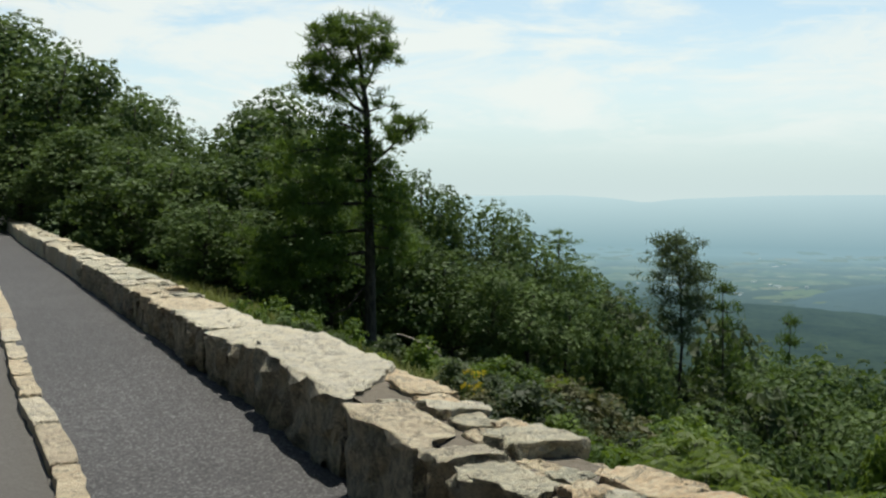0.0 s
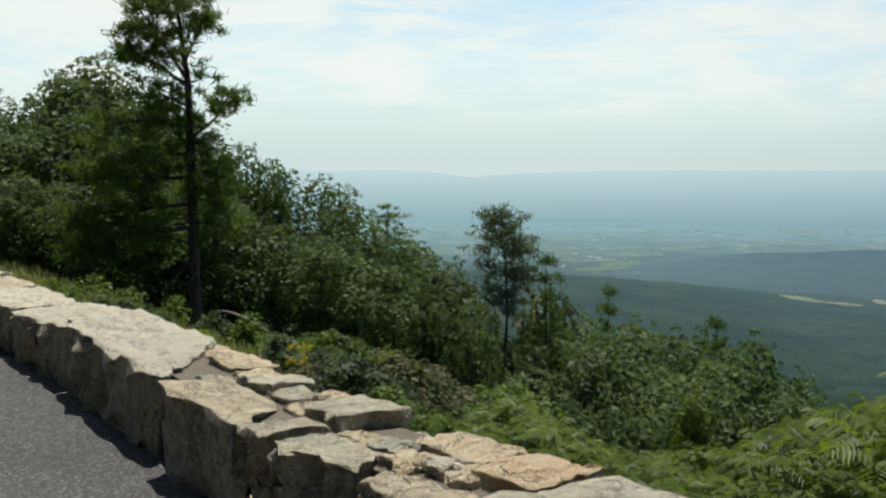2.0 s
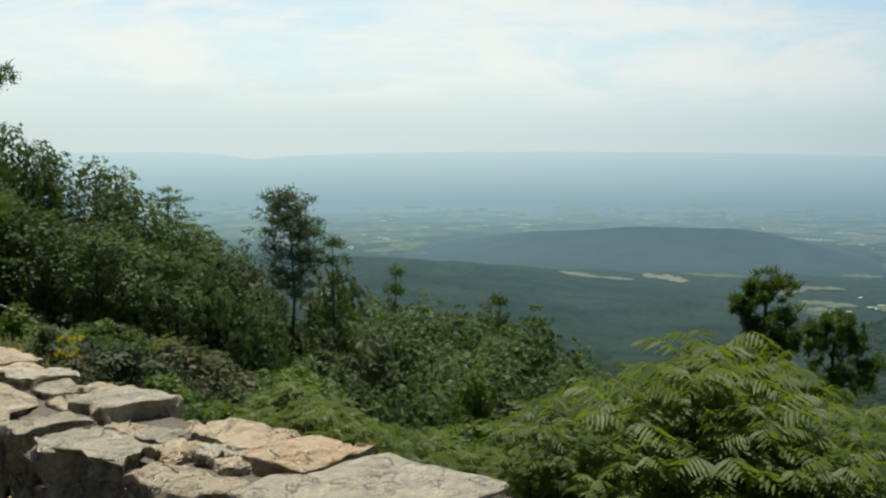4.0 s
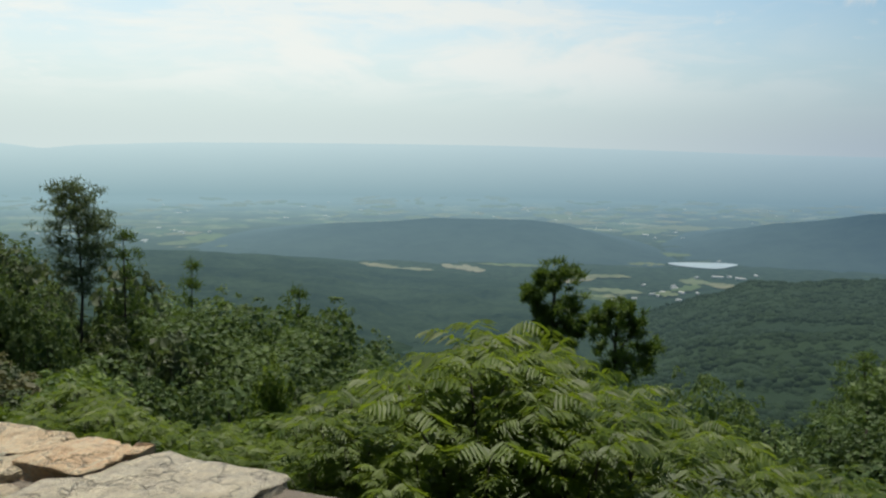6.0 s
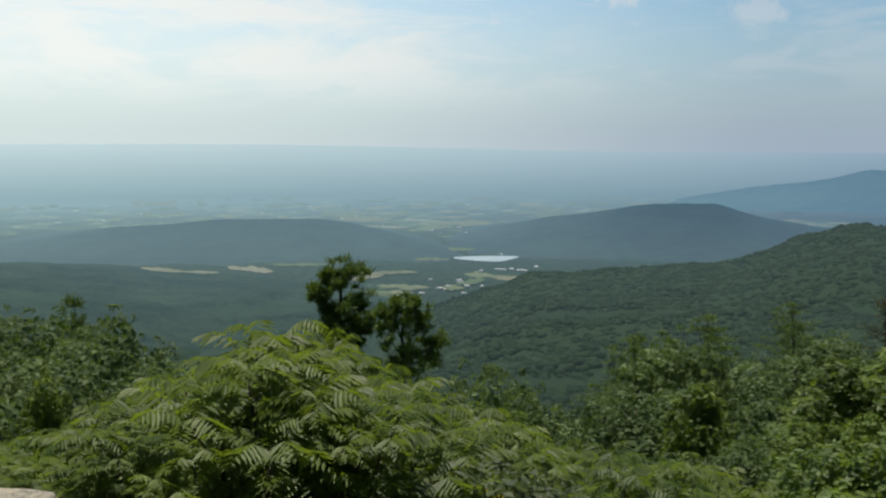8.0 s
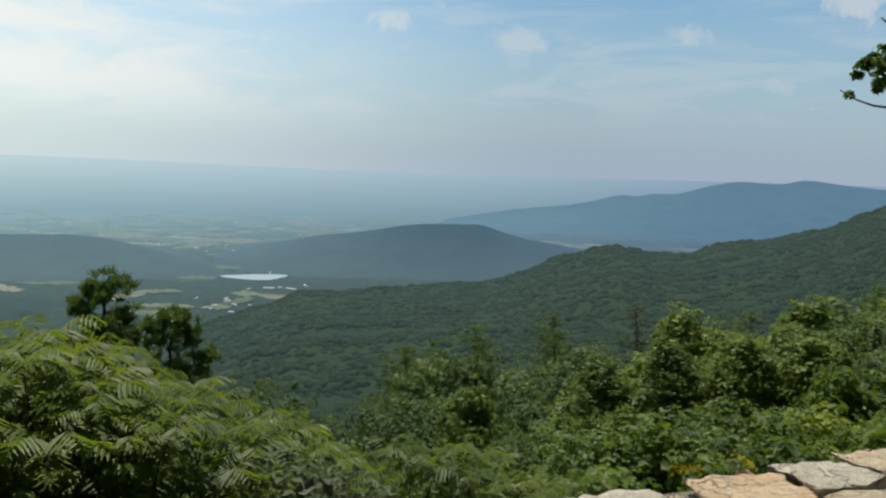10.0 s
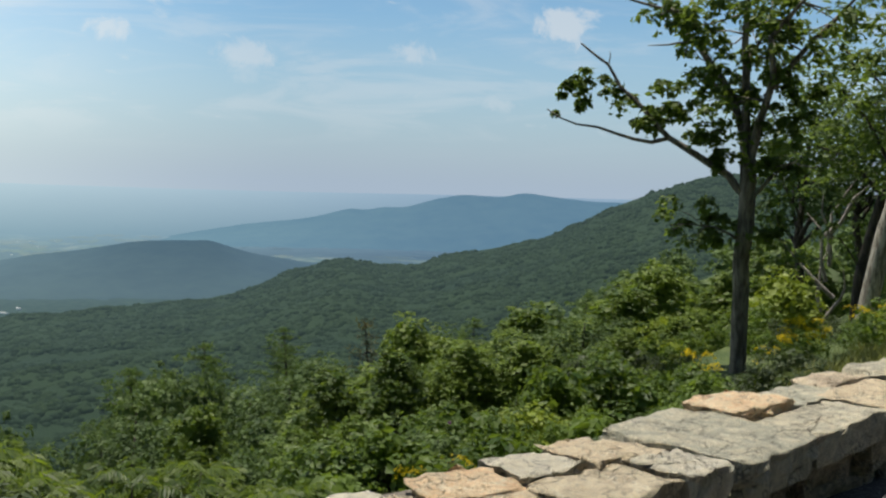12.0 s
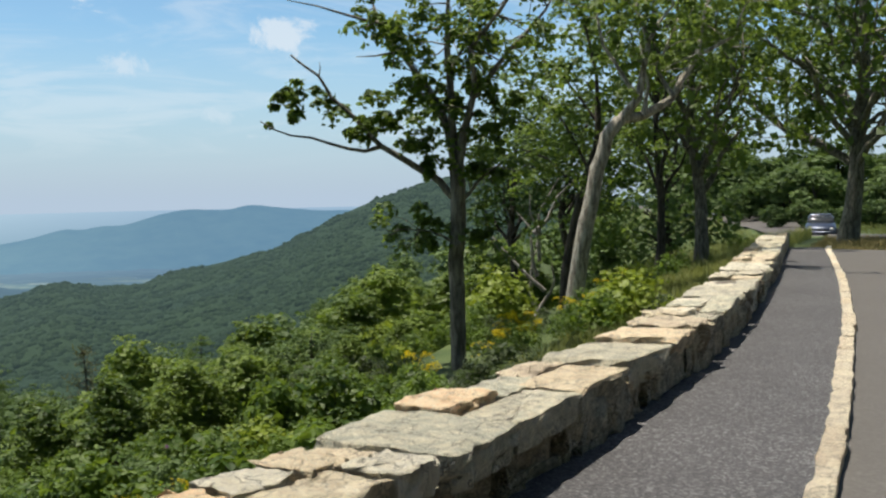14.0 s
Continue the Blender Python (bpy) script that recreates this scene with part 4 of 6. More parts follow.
def broadleaf(seed, height, radius, trunk_r, clear=0.25, limbs=9, per=60, clumps=70, clump=0.55, leaf=0.17, wood=BARK_DARK, leaf_mat=LEAF_OAK, low=0.12, cone=0.0, fill=26):
    """A broad-leaved tree: trunk, limbs, and a billowing crown: leaf sprays over several rounded lobes. Returns its wood and leaf meshes, and the limbs."""
    rng = np.random.default_rng(seed)
    w, tw = Geo(), Geo()
    lean = rng.normal(0, 0.03, 2) * height
    seg = 8 if trunk_r > 0.05 else 4
    stem = bend(rng, (0, 0, -0.3), (lean[0], lean[1], height * 0.86), 9, 0.05)
    tube(w, stem, np.linspace(trunk_r, trunk_r * 0.22, 9) * np.r_[1.35, np.ones(8)], seg)
    tall = height * (1 - low)
    lobes, branches = [], []
    for i in range(limbs):
        u = (i + 0.5) / limbs
        wide = (1 - cone) * math.sin(math.pi * (0.20 + 0.66 * u)) ** 0.6 + cone * (1.06 - u) ** 0.75
        lr = radius * rng.uniform(0.36, 0.56) * (0.55 + 0.45 * wide)
        ang = i * 2.4 + rng.uniform(-0.4, 0.4)
        off = max(0.0, radius * wide * rng.uniform(0.85, 1.08) - lr * 0.8) * (0.25 if u > 0.9 else 1.0)
        lz = min(max(tall / (2 * radius), 0.75), 1.15)
        cz = height * low + lr * lz * 0.8 + (tall - lr * lz * 1.75) * u
        c = np.array([math.cos(ang) * off + lean[0] * u, math.sin(ang) * off + lean[1] * u, cz])
        lobes.append((c, lr, lz))
        k = min(max(clear, 0.75 * c[2] / height - 0.08), 0.8) * 8 / 0.86
        k = min(k, 7.9)
        a = stem[int(k)] + (stem[int(k) + 1] - stem[int(k)]) * (k % 1)
        r0 = trunk_r * (0.5 - 0.3 * u)
        b = Geo()
        limb = bend(rng, a, c, 5, 0.12, 0.04)
        tube(b, limb, np.linspace(r0, r0 * 0.3, 5), seg - 3 if seg > 4 else 3)
        branches.append(b)
        for j in range(3 if radius > 1.5 else 0):
            e = limb[4] + rng.normal(0, 1, 3) * np.array([1, 1, 0.7]) * lr * 0.6
            tube(tw, bend(rng, limb[2 + j % 3], e, 3, 0.1), [r0 * 0.3, r0 * 0.2, r0 * 0.08], 4)
    cen, size, sq = np.array([q[0] for q in lobes]), np.array([q[1] for q in lobes]), np.array([q[2] for q in lobes])
    share = size**2 / (size**2).sum()
    cr, out, rr = [], [], []
    while len(cr) < clumps:
        i = int(rng.choice(len(lobes), p=share))
        d = rng.normal(size=3)
        d /= np.linalg.norm(d)
        if d[2] < -0.55:
            continue
        p = cen[i] + d * size[i] * np.array([1, 1, sq[i]]) * rng.uniform(0.86, 1.06)
        gap = np.linalg.norm((p - cen) / np.array([1, 1, 1.0]), axis=1) / size
        if (np.delete(gap, i) < 0.72).any():
            continue
        cr.append(p), out.append(d), rr.append(clump * rng.uniform(0.55, 1.2))
    lf = Geo()
    lf.add(*tufts(rng, cr, out, rr, per, leaf))
    if fill:
        # the leafy inside of each lobe, close-set so that little sky shows through
        q = np.arange(fill) + 0.5
        up = 1 - 2 * q / fill
        ball = np.stack([np.sqrt(1 - up**2) * np.cos(q * 2.39996), np.sqrt(1 - up**2) * np.sin(q * 2.39996), up], 1)
        for c, lr, lz in lobes:
            lf.add(*tufts(rng, c + ball * lr * np.array([1, 1, lz]) * rng.uniform(0.60, 0.86, (fill, 1)), ball * 2.0, np.full(fill, lr * 0.03), 1, min(lr * 1.4 * math.sqrt(12.6 / fill), leaf * 1.9), 0.8, 0.0))
    return w.mesh("trunk", wood), lf.mesh("crown", leaf_mat, False), [b.mesh("limb", wood) for b in branches], tw.mesh("twigs", wood)


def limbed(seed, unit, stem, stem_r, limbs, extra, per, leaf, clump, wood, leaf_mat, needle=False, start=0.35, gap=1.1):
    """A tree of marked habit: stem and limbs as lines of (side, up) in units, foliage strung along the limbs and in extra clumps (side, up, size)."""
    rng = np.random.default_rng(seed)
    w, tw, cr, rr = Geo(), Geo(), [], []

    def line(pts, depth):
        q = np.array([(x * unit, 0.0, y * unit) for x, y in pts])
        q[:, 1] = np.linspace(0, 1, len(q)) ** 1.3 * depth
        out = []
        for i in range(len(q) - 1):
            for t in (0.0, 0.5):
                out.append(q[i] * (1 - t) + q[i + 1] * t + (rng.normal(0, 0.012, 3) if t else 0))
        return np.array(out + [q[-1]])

    st = line(stem, 0.0)
    st[0, 2] -= 0.3
    tube(w, st, np.linspace(stem_r[0], stem_r[1], len(st)) * np.r_[1.25, np.ones(len(st) - 1)], 9)
    branches = []
    for pts, r0, leafy in limbs:
        b = Geo()
        branches.append(b)
        size = math.hypot(pts[-1][0] - pts[0][0], pts[-1][1] - pts[0][1]) * unit
        q = line(pts, rng.uniform(-0.45, 0.45) * size)
        tube(b, q, np.linspace(r0, r0 * 0.22, len(q)), 6)
        run = np.r_[0, np.cumsum(np.linalg.norm(np.diff(q, axis=0), axis=1))]
        if leafy <= 0:
            continue
        d = run[-1] * start
        while d < run[-1] * 1.02:
            c = np.array([np.interp(d, run, q[:, i]) for i in range(3)])
            for _ in range(2):
                e = c + rng.normal(0, 1, 3) * np.array([1.0, 1.3, 0.7]) * clump * 1.1
                tube(tw, bend(rng, c, e, 3, 0.12), [r0 * 0.16 + 0.004, r0 * 0.1 + 0.003, 0.003], 4)
                cr.append(e), rr.append(clump * leafy * rng.uniform(0.6, 1.2))
            d += clump * gap
    for x, y, size in extra:
        for _ in range(8 if needle else 6):
            cr.append(np.array([x * unit, rng.normal(0, size * unit), y * unit]) + rng.normal(0, (0.65 if needle else 0.85) * size * unit, 3) * np.array([1, 1, 0.75]))
            rr.append(size * unit * (rng.uniform(0.35, 0.7) if needle else rng.uniform(0.55, 1.0)))
    lf = Geo()
    if needle:
        lf.add(*needles(rng, cr, rr, per, leaf))
    else:
        lf.add(*tufts(rng, cr, np.tile([[0.0, 0.0, 0.6]], (len(cr), 1)), rr, per, leaf, 0.6))
    return w.mesh("trunk", wood), lf.mesh("crown", leaf_mat, False), [b.mesh("limb", wood) for b in branches], tw.mesh("twigs", wood)


def facing(x, y, az, z=None):
    """A stand at x, y, turned so that the tree's side axis runs across the line of sight on that bearing."""
    return Matrix.Translation((x, y, ground_z(x, y) if z is None else z)) @ pose(0, 0, 0, 0, 0, -az)


def tree_thing(name, meshes, label, category, group, crown="crown"):
    ob = thing(name, label, category, group)
    part("trunk", meshes[0], ob)
    part(crown, meshes[1], ob)
    if len(meshes) > 3:
        tagged(part("twigs", meshes[3], ob), kind="stuff")
    for me in meshes[2] if len(meshes) > 2 else []:
        part("limb", me, ob)
    return ob


def needles(rng, centres, radii, per, size, slim=0.09, up=0.4):
    """Needle sprays: thin blades fanning out of each twig end."""
    centres = np.repeat(np.asarray(centres, float), per, 0)
    rad = np.repeat(np.asarray(radii, float), per)
    k = len(centres)
    d = rng.normal(size=(k, 3)) + np.array([0, 0, up])
    d /= np.linalg.norm(d, axis=1)[:, None]
    p = centres + rng.normal(size=(k, 3)) * (rad * 0.42)[:, None] * np.array([1, 1, 0.55])
    side = np.cross(d, rng.normal(size=(k, 3)))
    side /= np.linalg.norm(side, axis=1)[:, None]
    s = (size * rng.uniform(0.7, 1.3, k))[:, None]
    v = np.stack([p - side * s * slim, p + side * s * slim, p + d * s + side * s * slim * 0.4, p + d * s - side * s * slim * 0.4], 1).reshape(-1, 3)
    return v.tolist(), [(4 * i, 4 * i + 1, 4 * i + 2, 4 * i + 3) for i in range(k)]


def conifer(seed, height, radius, trunk_r, base=0.2, whorls=12, per=26, size=0.22, tip=0.25, wood=BARK_DARK, mat=NEEDLE, profile=None, droop=-0.02, tuft=0.30, gaps=0.1, rise=0.2):
    """A pine: whorls of side branches, each with twigs that carry needle sprays; profile shapes the outline by height."""
    rng = np.random.default_rng(seed)
    w, cr, rr = Geo(), [], []
    stem = bend(rng, (0, 0, -0.3), (rng.normal(0, 0.015) * height, rng.normal(0, 0.015) * height, height), 10, 0.02)
    tube(w, stem, np.linspace(trunk_r, trunk_r * 0.12, 10) * np.r_[1.3, np.ones(9)], 7)
    for i in range(whorls):
        u = base + (0.985 - base) * i / (whorls - 1)
        k = min(u * 9, 8.99)
        a = stem[int(k)] + (stem[int(k) + 1] - stem[int(k)]) * (k % 1)
        wide = radius * (np.interp(u, *zip(*profile)) if profile else (1.0 - (u - base) / (1 - base)) ** 0.8 + tip * 0.4)
        for j in range(int(rng.integers(4, 7))):
            if rng.random() < gaps:
                continue
            ang = j * 1.26 + i * 0.8 + rng.uniform(-0.4, 0.4)
            l = wide * rng.uniform(0.6, 1.1)
            b = a + np.array([math.cos(ang) * l, math.sin(ang) * l, l * rise * rng.uniform(0.3, 1.7) + droop * height])
            limb = bend(rng, a, b, 5, 0.1, -0.05)
            r0 = max(0.012, trunk_r * 0.28 * (1.05 - u))
            tube(w, limb, np.linspace(r0, r0 * 0.3, 5), 4)
            n_t = max(3, int(l / max(tuft * 0.55, 0.11)))
            for q in range(n_t):
                v = 0.3 + 0.7 * (q + rng.random()) / n_t
                c = limb[0] + (limb[-1] - limb[0]) * v + rng.normal(0, 0.14 * l + 0.05, 3) * np.array([1, 1, 0.4])
                cr.append(c), rr.append(tuft * rng.uniform(0.7, 1.2))
    cr.append(stem[-1]), rr.append(tuft * 0.7)
    lf = Geo()
    lf.add(*needles(rng, cr, rr, per, size))
    return w.mesh("trunk", wood), lf.mesh("crown", mat, False)


def plant_copies(bases, rows, rng, kind_height, sink=0.0, label=None):
    """Stand copies of the grown trees at (x, y, top, radius): scaled so that their tops and widths suit."""
    for x, y, top, r in rows:
        ob, h, br = bases[int(rng.integers(len(bases)))]
        z = ground_z(x, y) - sink
        if bases is OAKS and top - z > 1.35 * h:
            ob, h, br = TALL_OAKS[int(rng.integers(len(TALL_OAKS)))]
        k = max(0.2, (top - z) / h)
        kr = min(max(r * 1.5 / br, 0.6 * k), 1.7 * k)
        m = Matrix.Translation((x, y, z)) @ pose(0, 0, 0, 0, 0, float(rng.uniform(0, 360))) @ Matrix.Diagonal((kr, kr, k, 1))
        copy_thing(ob, m)


def nursery(kind, makers, label, category, group):
    """Grow the pattern trees; they stand down the slope, out of sight among the rest of the wood."""
    out = []
    for i, (meshes, h, r) in enumerate(makers):
        h = float(np.percentile([v.co.z for v in meshes[1].vertices], 99.0))
        ob = tree_thing(kind, meshes, label, category, group)
        x, y = 14 + 5 * i, 62 + 4 * i
        ob.location = (x, y, ground_z(x, y))
        out.append((ob, h, r))
    return out


def whole(meshes):
    """Wood and leaves alone, the limbs grown into the trunk's mesh: for trees of a wood, seen from afar."""
    bm = bmesh.new()
    for me in [meshes[0], *meshes[2], meshes[3]]:
        bm.from_mesh(me)
    bm.to_mesh(meshes[0])
    bm.free()
    for me in (*meshes[2], meshes[3]):
        bpy.data.meshes.remove(me)
    return meshes[0], meshes[1]


rng = np.random.default_rng(5)
OAKS = nursery("oak_tree", [(whole(broadleaf(20 + i, 8.0, 2.6, 0.16, 0.2, 10, 22, 230, 0.29, 0.118, low=0.03, fill=240)), 8.1, 2.7) for i in range(5)], "dark green mountain oak with a dense rounded crown", "tree", "oaks on the slope")
TALL_OAKS = nursery("oak_tree", [(whole(broadleaf(25 + i, 14.0, 2.7, 0.2, 0.4, 11, 22, 230, 0.29, 0.118, low=0.42, fill=240)), 14.0, 2.7) for i in range(3)], "tall dark green mountain oak with a rounded crown", "tree", "oaks on the slope")
FAR_OAKS = nursery("oak_tree", [(whole(broadleaf(30 + i, 8.0, 2.6, 0.16, 0.2, 8, 9, 85, 0.50, 0.36, low=0.02, fill=60)), 8.1, 2.7) for i in range(3)], "dark green oak in a wooded slope", "tree", "oaks farther down the slope")
SCRUB = nursery("scrub_tree", [(whole(broadleaf(40 + i, 5.0, 1.7, 0.09, 0.12, 11, 20, 170, 0.27, 0.12, BARK_DARK, LEAF_GREY, 0.03, 0.4, 110)), 5.1, 1.8) for i in range(3)], "grey-green scrubby tree with thin foliage", "tree", "scrub on the slope")
WOODS_LEFT = [(-18.3, 40.2, 8.5, 2.9), (-15.9, 39.0, 7.8, 2.5), (-13.8, 37.7, 6.8, 1.9), (-12.7, 39.2, 5.9, 1.7), (-10.9, 37.6, 4.9, 1.5), (-9.4, 37.0, 3.7, 1.2), (-6.5, 33.5, 4.2, 1.7), (-5.4, 35.7, 4.9, 2.0), (-3.8, 34.9, 4.1, 1.2), (-9.3, 34.9, 2.9, 1.6), (-7.5, 32.8, 2.6, 1.5),
              (-9.9, 33.2, 3.3, 1.2), (-12.3, 34.5, 3.6, 1.5), (-14.7, 35.8, 3.8, 1.7), (-1.1, 36.1, 2.1, 1.2), (0.2, 37.1, 1.5, 1.3), (1.5, 38.1, 1.0, 1.2), (2.7, 39.5, 0.4, 1.3), (3.9, 40.9, -0.5, 1.4), (6.4, 51.2, -2.2, 1.8), (8.6, 55.9, -3.1, 2.0), (-4.7, 37.8, 1.8, 1.8), (-2.6, 44.1, 1.7, 1.6)]
plant_copies(OAKS, WOODS_LEFT, rng, 8)
WOODS_MID = [(-1.9, 38.1, 0.2, 1.4), (-0.5, 46.6, -0.8, 1.6), (1.7, 52.6, -2.0, 1.9), (4.0, 52.0, -2.8, 2.0), (18.0, 65.2, -8.8, 3.6), (19.4, 62.2, -8.4, 3.2), (20.1, 56.7, -7.8, 3.2), (23.3, 55.9, -8.7, 3.0), (21.7, 46.3, -7.0, 2.7), (17.3, 52.7, -6.6, 3.0), (21.2, 44.7, -6.8, 2.3), (22.0, 52.0, -7.8, 2.7), (21.0, 56.2, -7.9, 3.0), (18.2, 64.0, -8.6, 3.2),
             (15.0, 50.0, -8.2, 2.8), (18.5, 48.0, -8.6, 2.8), (20.0, 43.0, -8.4, 2.6), (12.0, 47.0, -7.4, 2.6),
             (-20.0, 50.0, 9.0, 3.0), (-14.5, 50.0, 6.0, 2.6), (-9.0, 48.0, 4.0, 2.2), (-4.0, 47.0, 3.8, 2.2)]
plant_copies(OAKS, WOODS_MID, rng, 8)
# dark oaks in front of them: bearing, elevation of the top, distance, radius
for az, el, r, rad in ((14.5, -9.0, 37, 2.1), (17.3, -9.1, 37, 2.2), (20.3, -9.4, 36, 2.2), (22.5, -9.3, 38, 2.0), (25.3, -9.8, 34, 2.1), (26.9, -10.4, 33, 1.7), (12.0, -10.5, 36, 1.8), (15.8, -11.0, 33, 2.0), (19.0, -11.4, 32, 2.0), (23.8, -11.4, 31, 1.8), (9.5, -8.6, 38, 2.1), (7.0, -7.2, 37, 2.4), (4.0, -6.6, 36, 2.4),
                       (13.5, -12.5, 28, 1.7), (17.0, -12.8, 27, 1.7), (21.0, -13.0, 27, 1.7), (24.5, -12.4, 27, 1.7), (27.5, -12.0, 27, 1.5)):
    p = bearing(az, r)
    plant_copies(OAKS, [(p.x, p.y, EYE + r * math.tan(radians(el)), rad)], rng, 8)
# the wood's near edge behind the wall and the pine
for az, el, r, rad in ((-18.8, 3.2, 36, 1.7), (-16.5, 2.2, 33, 1.5), (-14.2, 1.6, 31, 1.5), (-12.0, 1.8, 30, 1.5), (-10.0, 2.6, 30, 1.6), (-13.4, -0.6, 27, 1.1), (-10.8, -1.0, 27, 1.2), (-8.6, 0.5, 29, 1.4), (-6.6, 1.5, 31, 1.4), (-4.6, -1.0, 31, 1.3), (-2.2, -2.2, 31, 1.3), (0.2, -3.2, 31, 1.2),
                       (2.5, -4.0, 31, 1.2), (4.6, -5.0, 31, 1.2), (6.6, -5.8, 32, 1.2), (8.8, -6.6, 32, 1.2), (10.8, -7.4, 33, 1.2), (-8.4, 4.9, 36, 1.8), (-10.8, 4.4, 36, 1.7)):
    p = bearing(az, r)
    plant_copies(OAKS, [(p.x, p.y, EYE + r * math.tan(radians(el)), rad)], rng, 8)
plant_copies(SCRUB, [(6.5, 56.7, -4.4, 2.5), (7.2, 45.5, -3.4, 2.0), (10.3, 39.3, -3.9, 1.5), (10.0, 50.6, -4.6, 2.0), (7.4, 36.0, -4.2, 1.5), (5.6, 36.5, -3.6, 1.6), (8.5, 33.0, -4.6, 1.5), (9.8, 31.0, -4.8, 1.4)], rng, 5)
WOODS_RIGHT = [(23.0, 15.9, -4.3, 0.9), (24.5, 15.5, -4.3, 1.0), (26.4, 15.2, -4.9, 0.9), (26.0, 19.5, -6.3, 1.0), (24.0, 16.0, -4.2, 1.1), (26.5, 15.8, -4.8, 1.0), (29.2, 13.9, -4.5, 1.1), (18.9, 12.7, -3.1, 0.9), (25.1, 11.8, -3.5, 1.1), (23.2, 17.0, -5.1, 0.9), (31.6, 13.3, -5.3, 1.1), (24.8, 23.1, -6.3, 1.1)]
plant_copies(OAKS, WOODS_RIGHT, rng, 8)
BRIGHT = nursery("young_tree", [(whole(broadleaf(60 + i, 4.0, 1.3, 0.06, 0.08, 13, 20, 220, 0.21, 0.100, BARK_DARK, LEAF_YOUNG, 0.02, 0.75, 110)), 4.1, 1.4) for i in range(3)], "bright green young broad-leaved tree in leaf", "tree", "young trees below the wall")
plant_copies(BRIGHT, [(24.7, 10.4, -3.8, 0.9), (18.2, 6.6, -1.4, 0.6), (19.8, 6.4, -2.1, 0.7), (23.1, 5.9, -1.8, 0.8), (26.1, 8.0, -3.0, 1.0), (24.8, 4.8, -2.1, 1.0), (29.1, 3.8, -1.5, 1.0), (28.2, 2.9, -0.9, 1.0), (19.1, 6.8, -1.6, 0.7), (26.4, 10.1, -4.2, 1.1), (18.5, 6.9, -1.5, 0.7), (32.7, 8.2, -4.2, 1.2), (31.1, 3.4, -1.8, 1.0), (16.0, 7.5, -2.4, 0.9), (20.0, 8.6, -3.2, 0.9), (22.0, 3.6, -1.6, 0.9), (17.0, 4.6, -1.5, 0.8)], rng, 4)
PINES = nursery("pine_tree", [(conifer(80 + i, 11.0, 1.3, 0.11, 0.62, 10, 13, 0.15, tuft=0.14, gaps=0.10, droop=0.0, rise=0.3, profile=[(0.6, 1.1), (0.72, 1.0), (0.85, 0.72), (0.94, 0.45), (1.0, 0.14)]), 11.0, 1.0) for i in range(3)], "dark narrow pine with layered branches", "tree", "pines on the slope")
plant_copies(PINES, [(4.6, 43.9, -0.2, 0.9), (9.1, 34.9, -1.7, 0.7), (16.1, 48.5, -4.5, 0.8), (18.0, 39.7, -4.8, 0.5), (19.9, 13.3, -3.0, 0.4), (23.6, 14.2, -3.3, 0.4), (26.8, 13.5, -3.5, 0.5), (23.2, 16.3, -3.8, 0.3)], rng, 6)


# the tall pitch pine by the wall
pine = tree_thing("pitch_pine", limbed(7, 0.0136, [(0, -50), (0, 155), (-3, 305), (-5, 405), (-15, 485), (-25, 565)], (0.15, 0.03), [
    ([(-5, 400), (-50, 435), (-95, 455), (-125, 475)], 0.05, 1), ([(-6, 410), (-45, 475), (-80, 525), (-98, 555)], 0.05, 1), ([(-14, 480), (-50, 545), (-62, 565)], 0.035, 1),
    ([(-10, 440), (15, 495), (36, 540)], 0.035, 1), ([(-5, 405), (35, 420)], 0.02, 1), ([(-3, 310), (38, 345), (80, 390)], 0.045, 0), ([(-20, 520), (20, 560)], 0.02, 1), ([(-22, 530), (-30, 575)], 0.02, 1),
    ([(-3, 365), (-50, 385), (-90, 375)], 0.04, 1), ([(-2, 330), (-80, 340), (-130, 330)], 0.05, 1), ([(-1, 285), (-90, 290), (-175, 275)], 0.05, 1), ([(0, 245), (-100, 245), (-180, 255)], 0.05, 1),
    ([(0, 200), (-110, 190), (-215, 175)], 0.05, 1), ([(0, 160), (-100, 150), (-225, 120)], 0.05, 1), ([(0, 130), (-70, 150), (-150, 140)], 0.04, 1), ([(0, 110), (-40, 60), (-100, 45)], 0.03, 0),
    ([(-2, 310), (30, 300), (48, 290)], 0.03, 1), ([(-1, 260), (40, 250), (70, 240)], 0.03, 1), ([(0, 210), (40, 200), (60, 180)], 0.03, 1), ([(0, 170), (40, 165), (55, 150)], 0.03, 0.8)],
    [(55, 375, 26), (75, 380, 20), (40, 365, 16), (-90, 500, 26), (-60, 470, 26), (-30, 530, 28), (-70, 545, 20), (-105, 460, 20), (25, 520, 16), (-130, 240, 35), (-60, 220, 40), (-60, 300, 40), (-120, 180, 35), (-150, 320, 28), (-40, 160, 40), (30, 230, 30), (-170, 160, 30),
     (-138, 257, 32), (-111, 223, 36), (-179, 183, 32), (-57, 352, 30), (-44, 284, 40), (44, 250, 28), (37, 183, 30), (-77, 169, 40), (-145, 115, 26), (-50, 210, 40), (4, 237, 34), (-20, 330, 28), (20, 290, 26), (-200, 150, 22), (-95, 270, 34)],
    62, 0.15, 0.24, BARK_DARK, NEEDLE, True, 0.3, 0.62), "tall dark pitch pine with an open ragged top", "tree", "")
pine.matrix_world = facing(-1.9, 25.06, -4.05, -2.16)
low = ground_z(7.97, 35.2)
tall = -0.1 - low
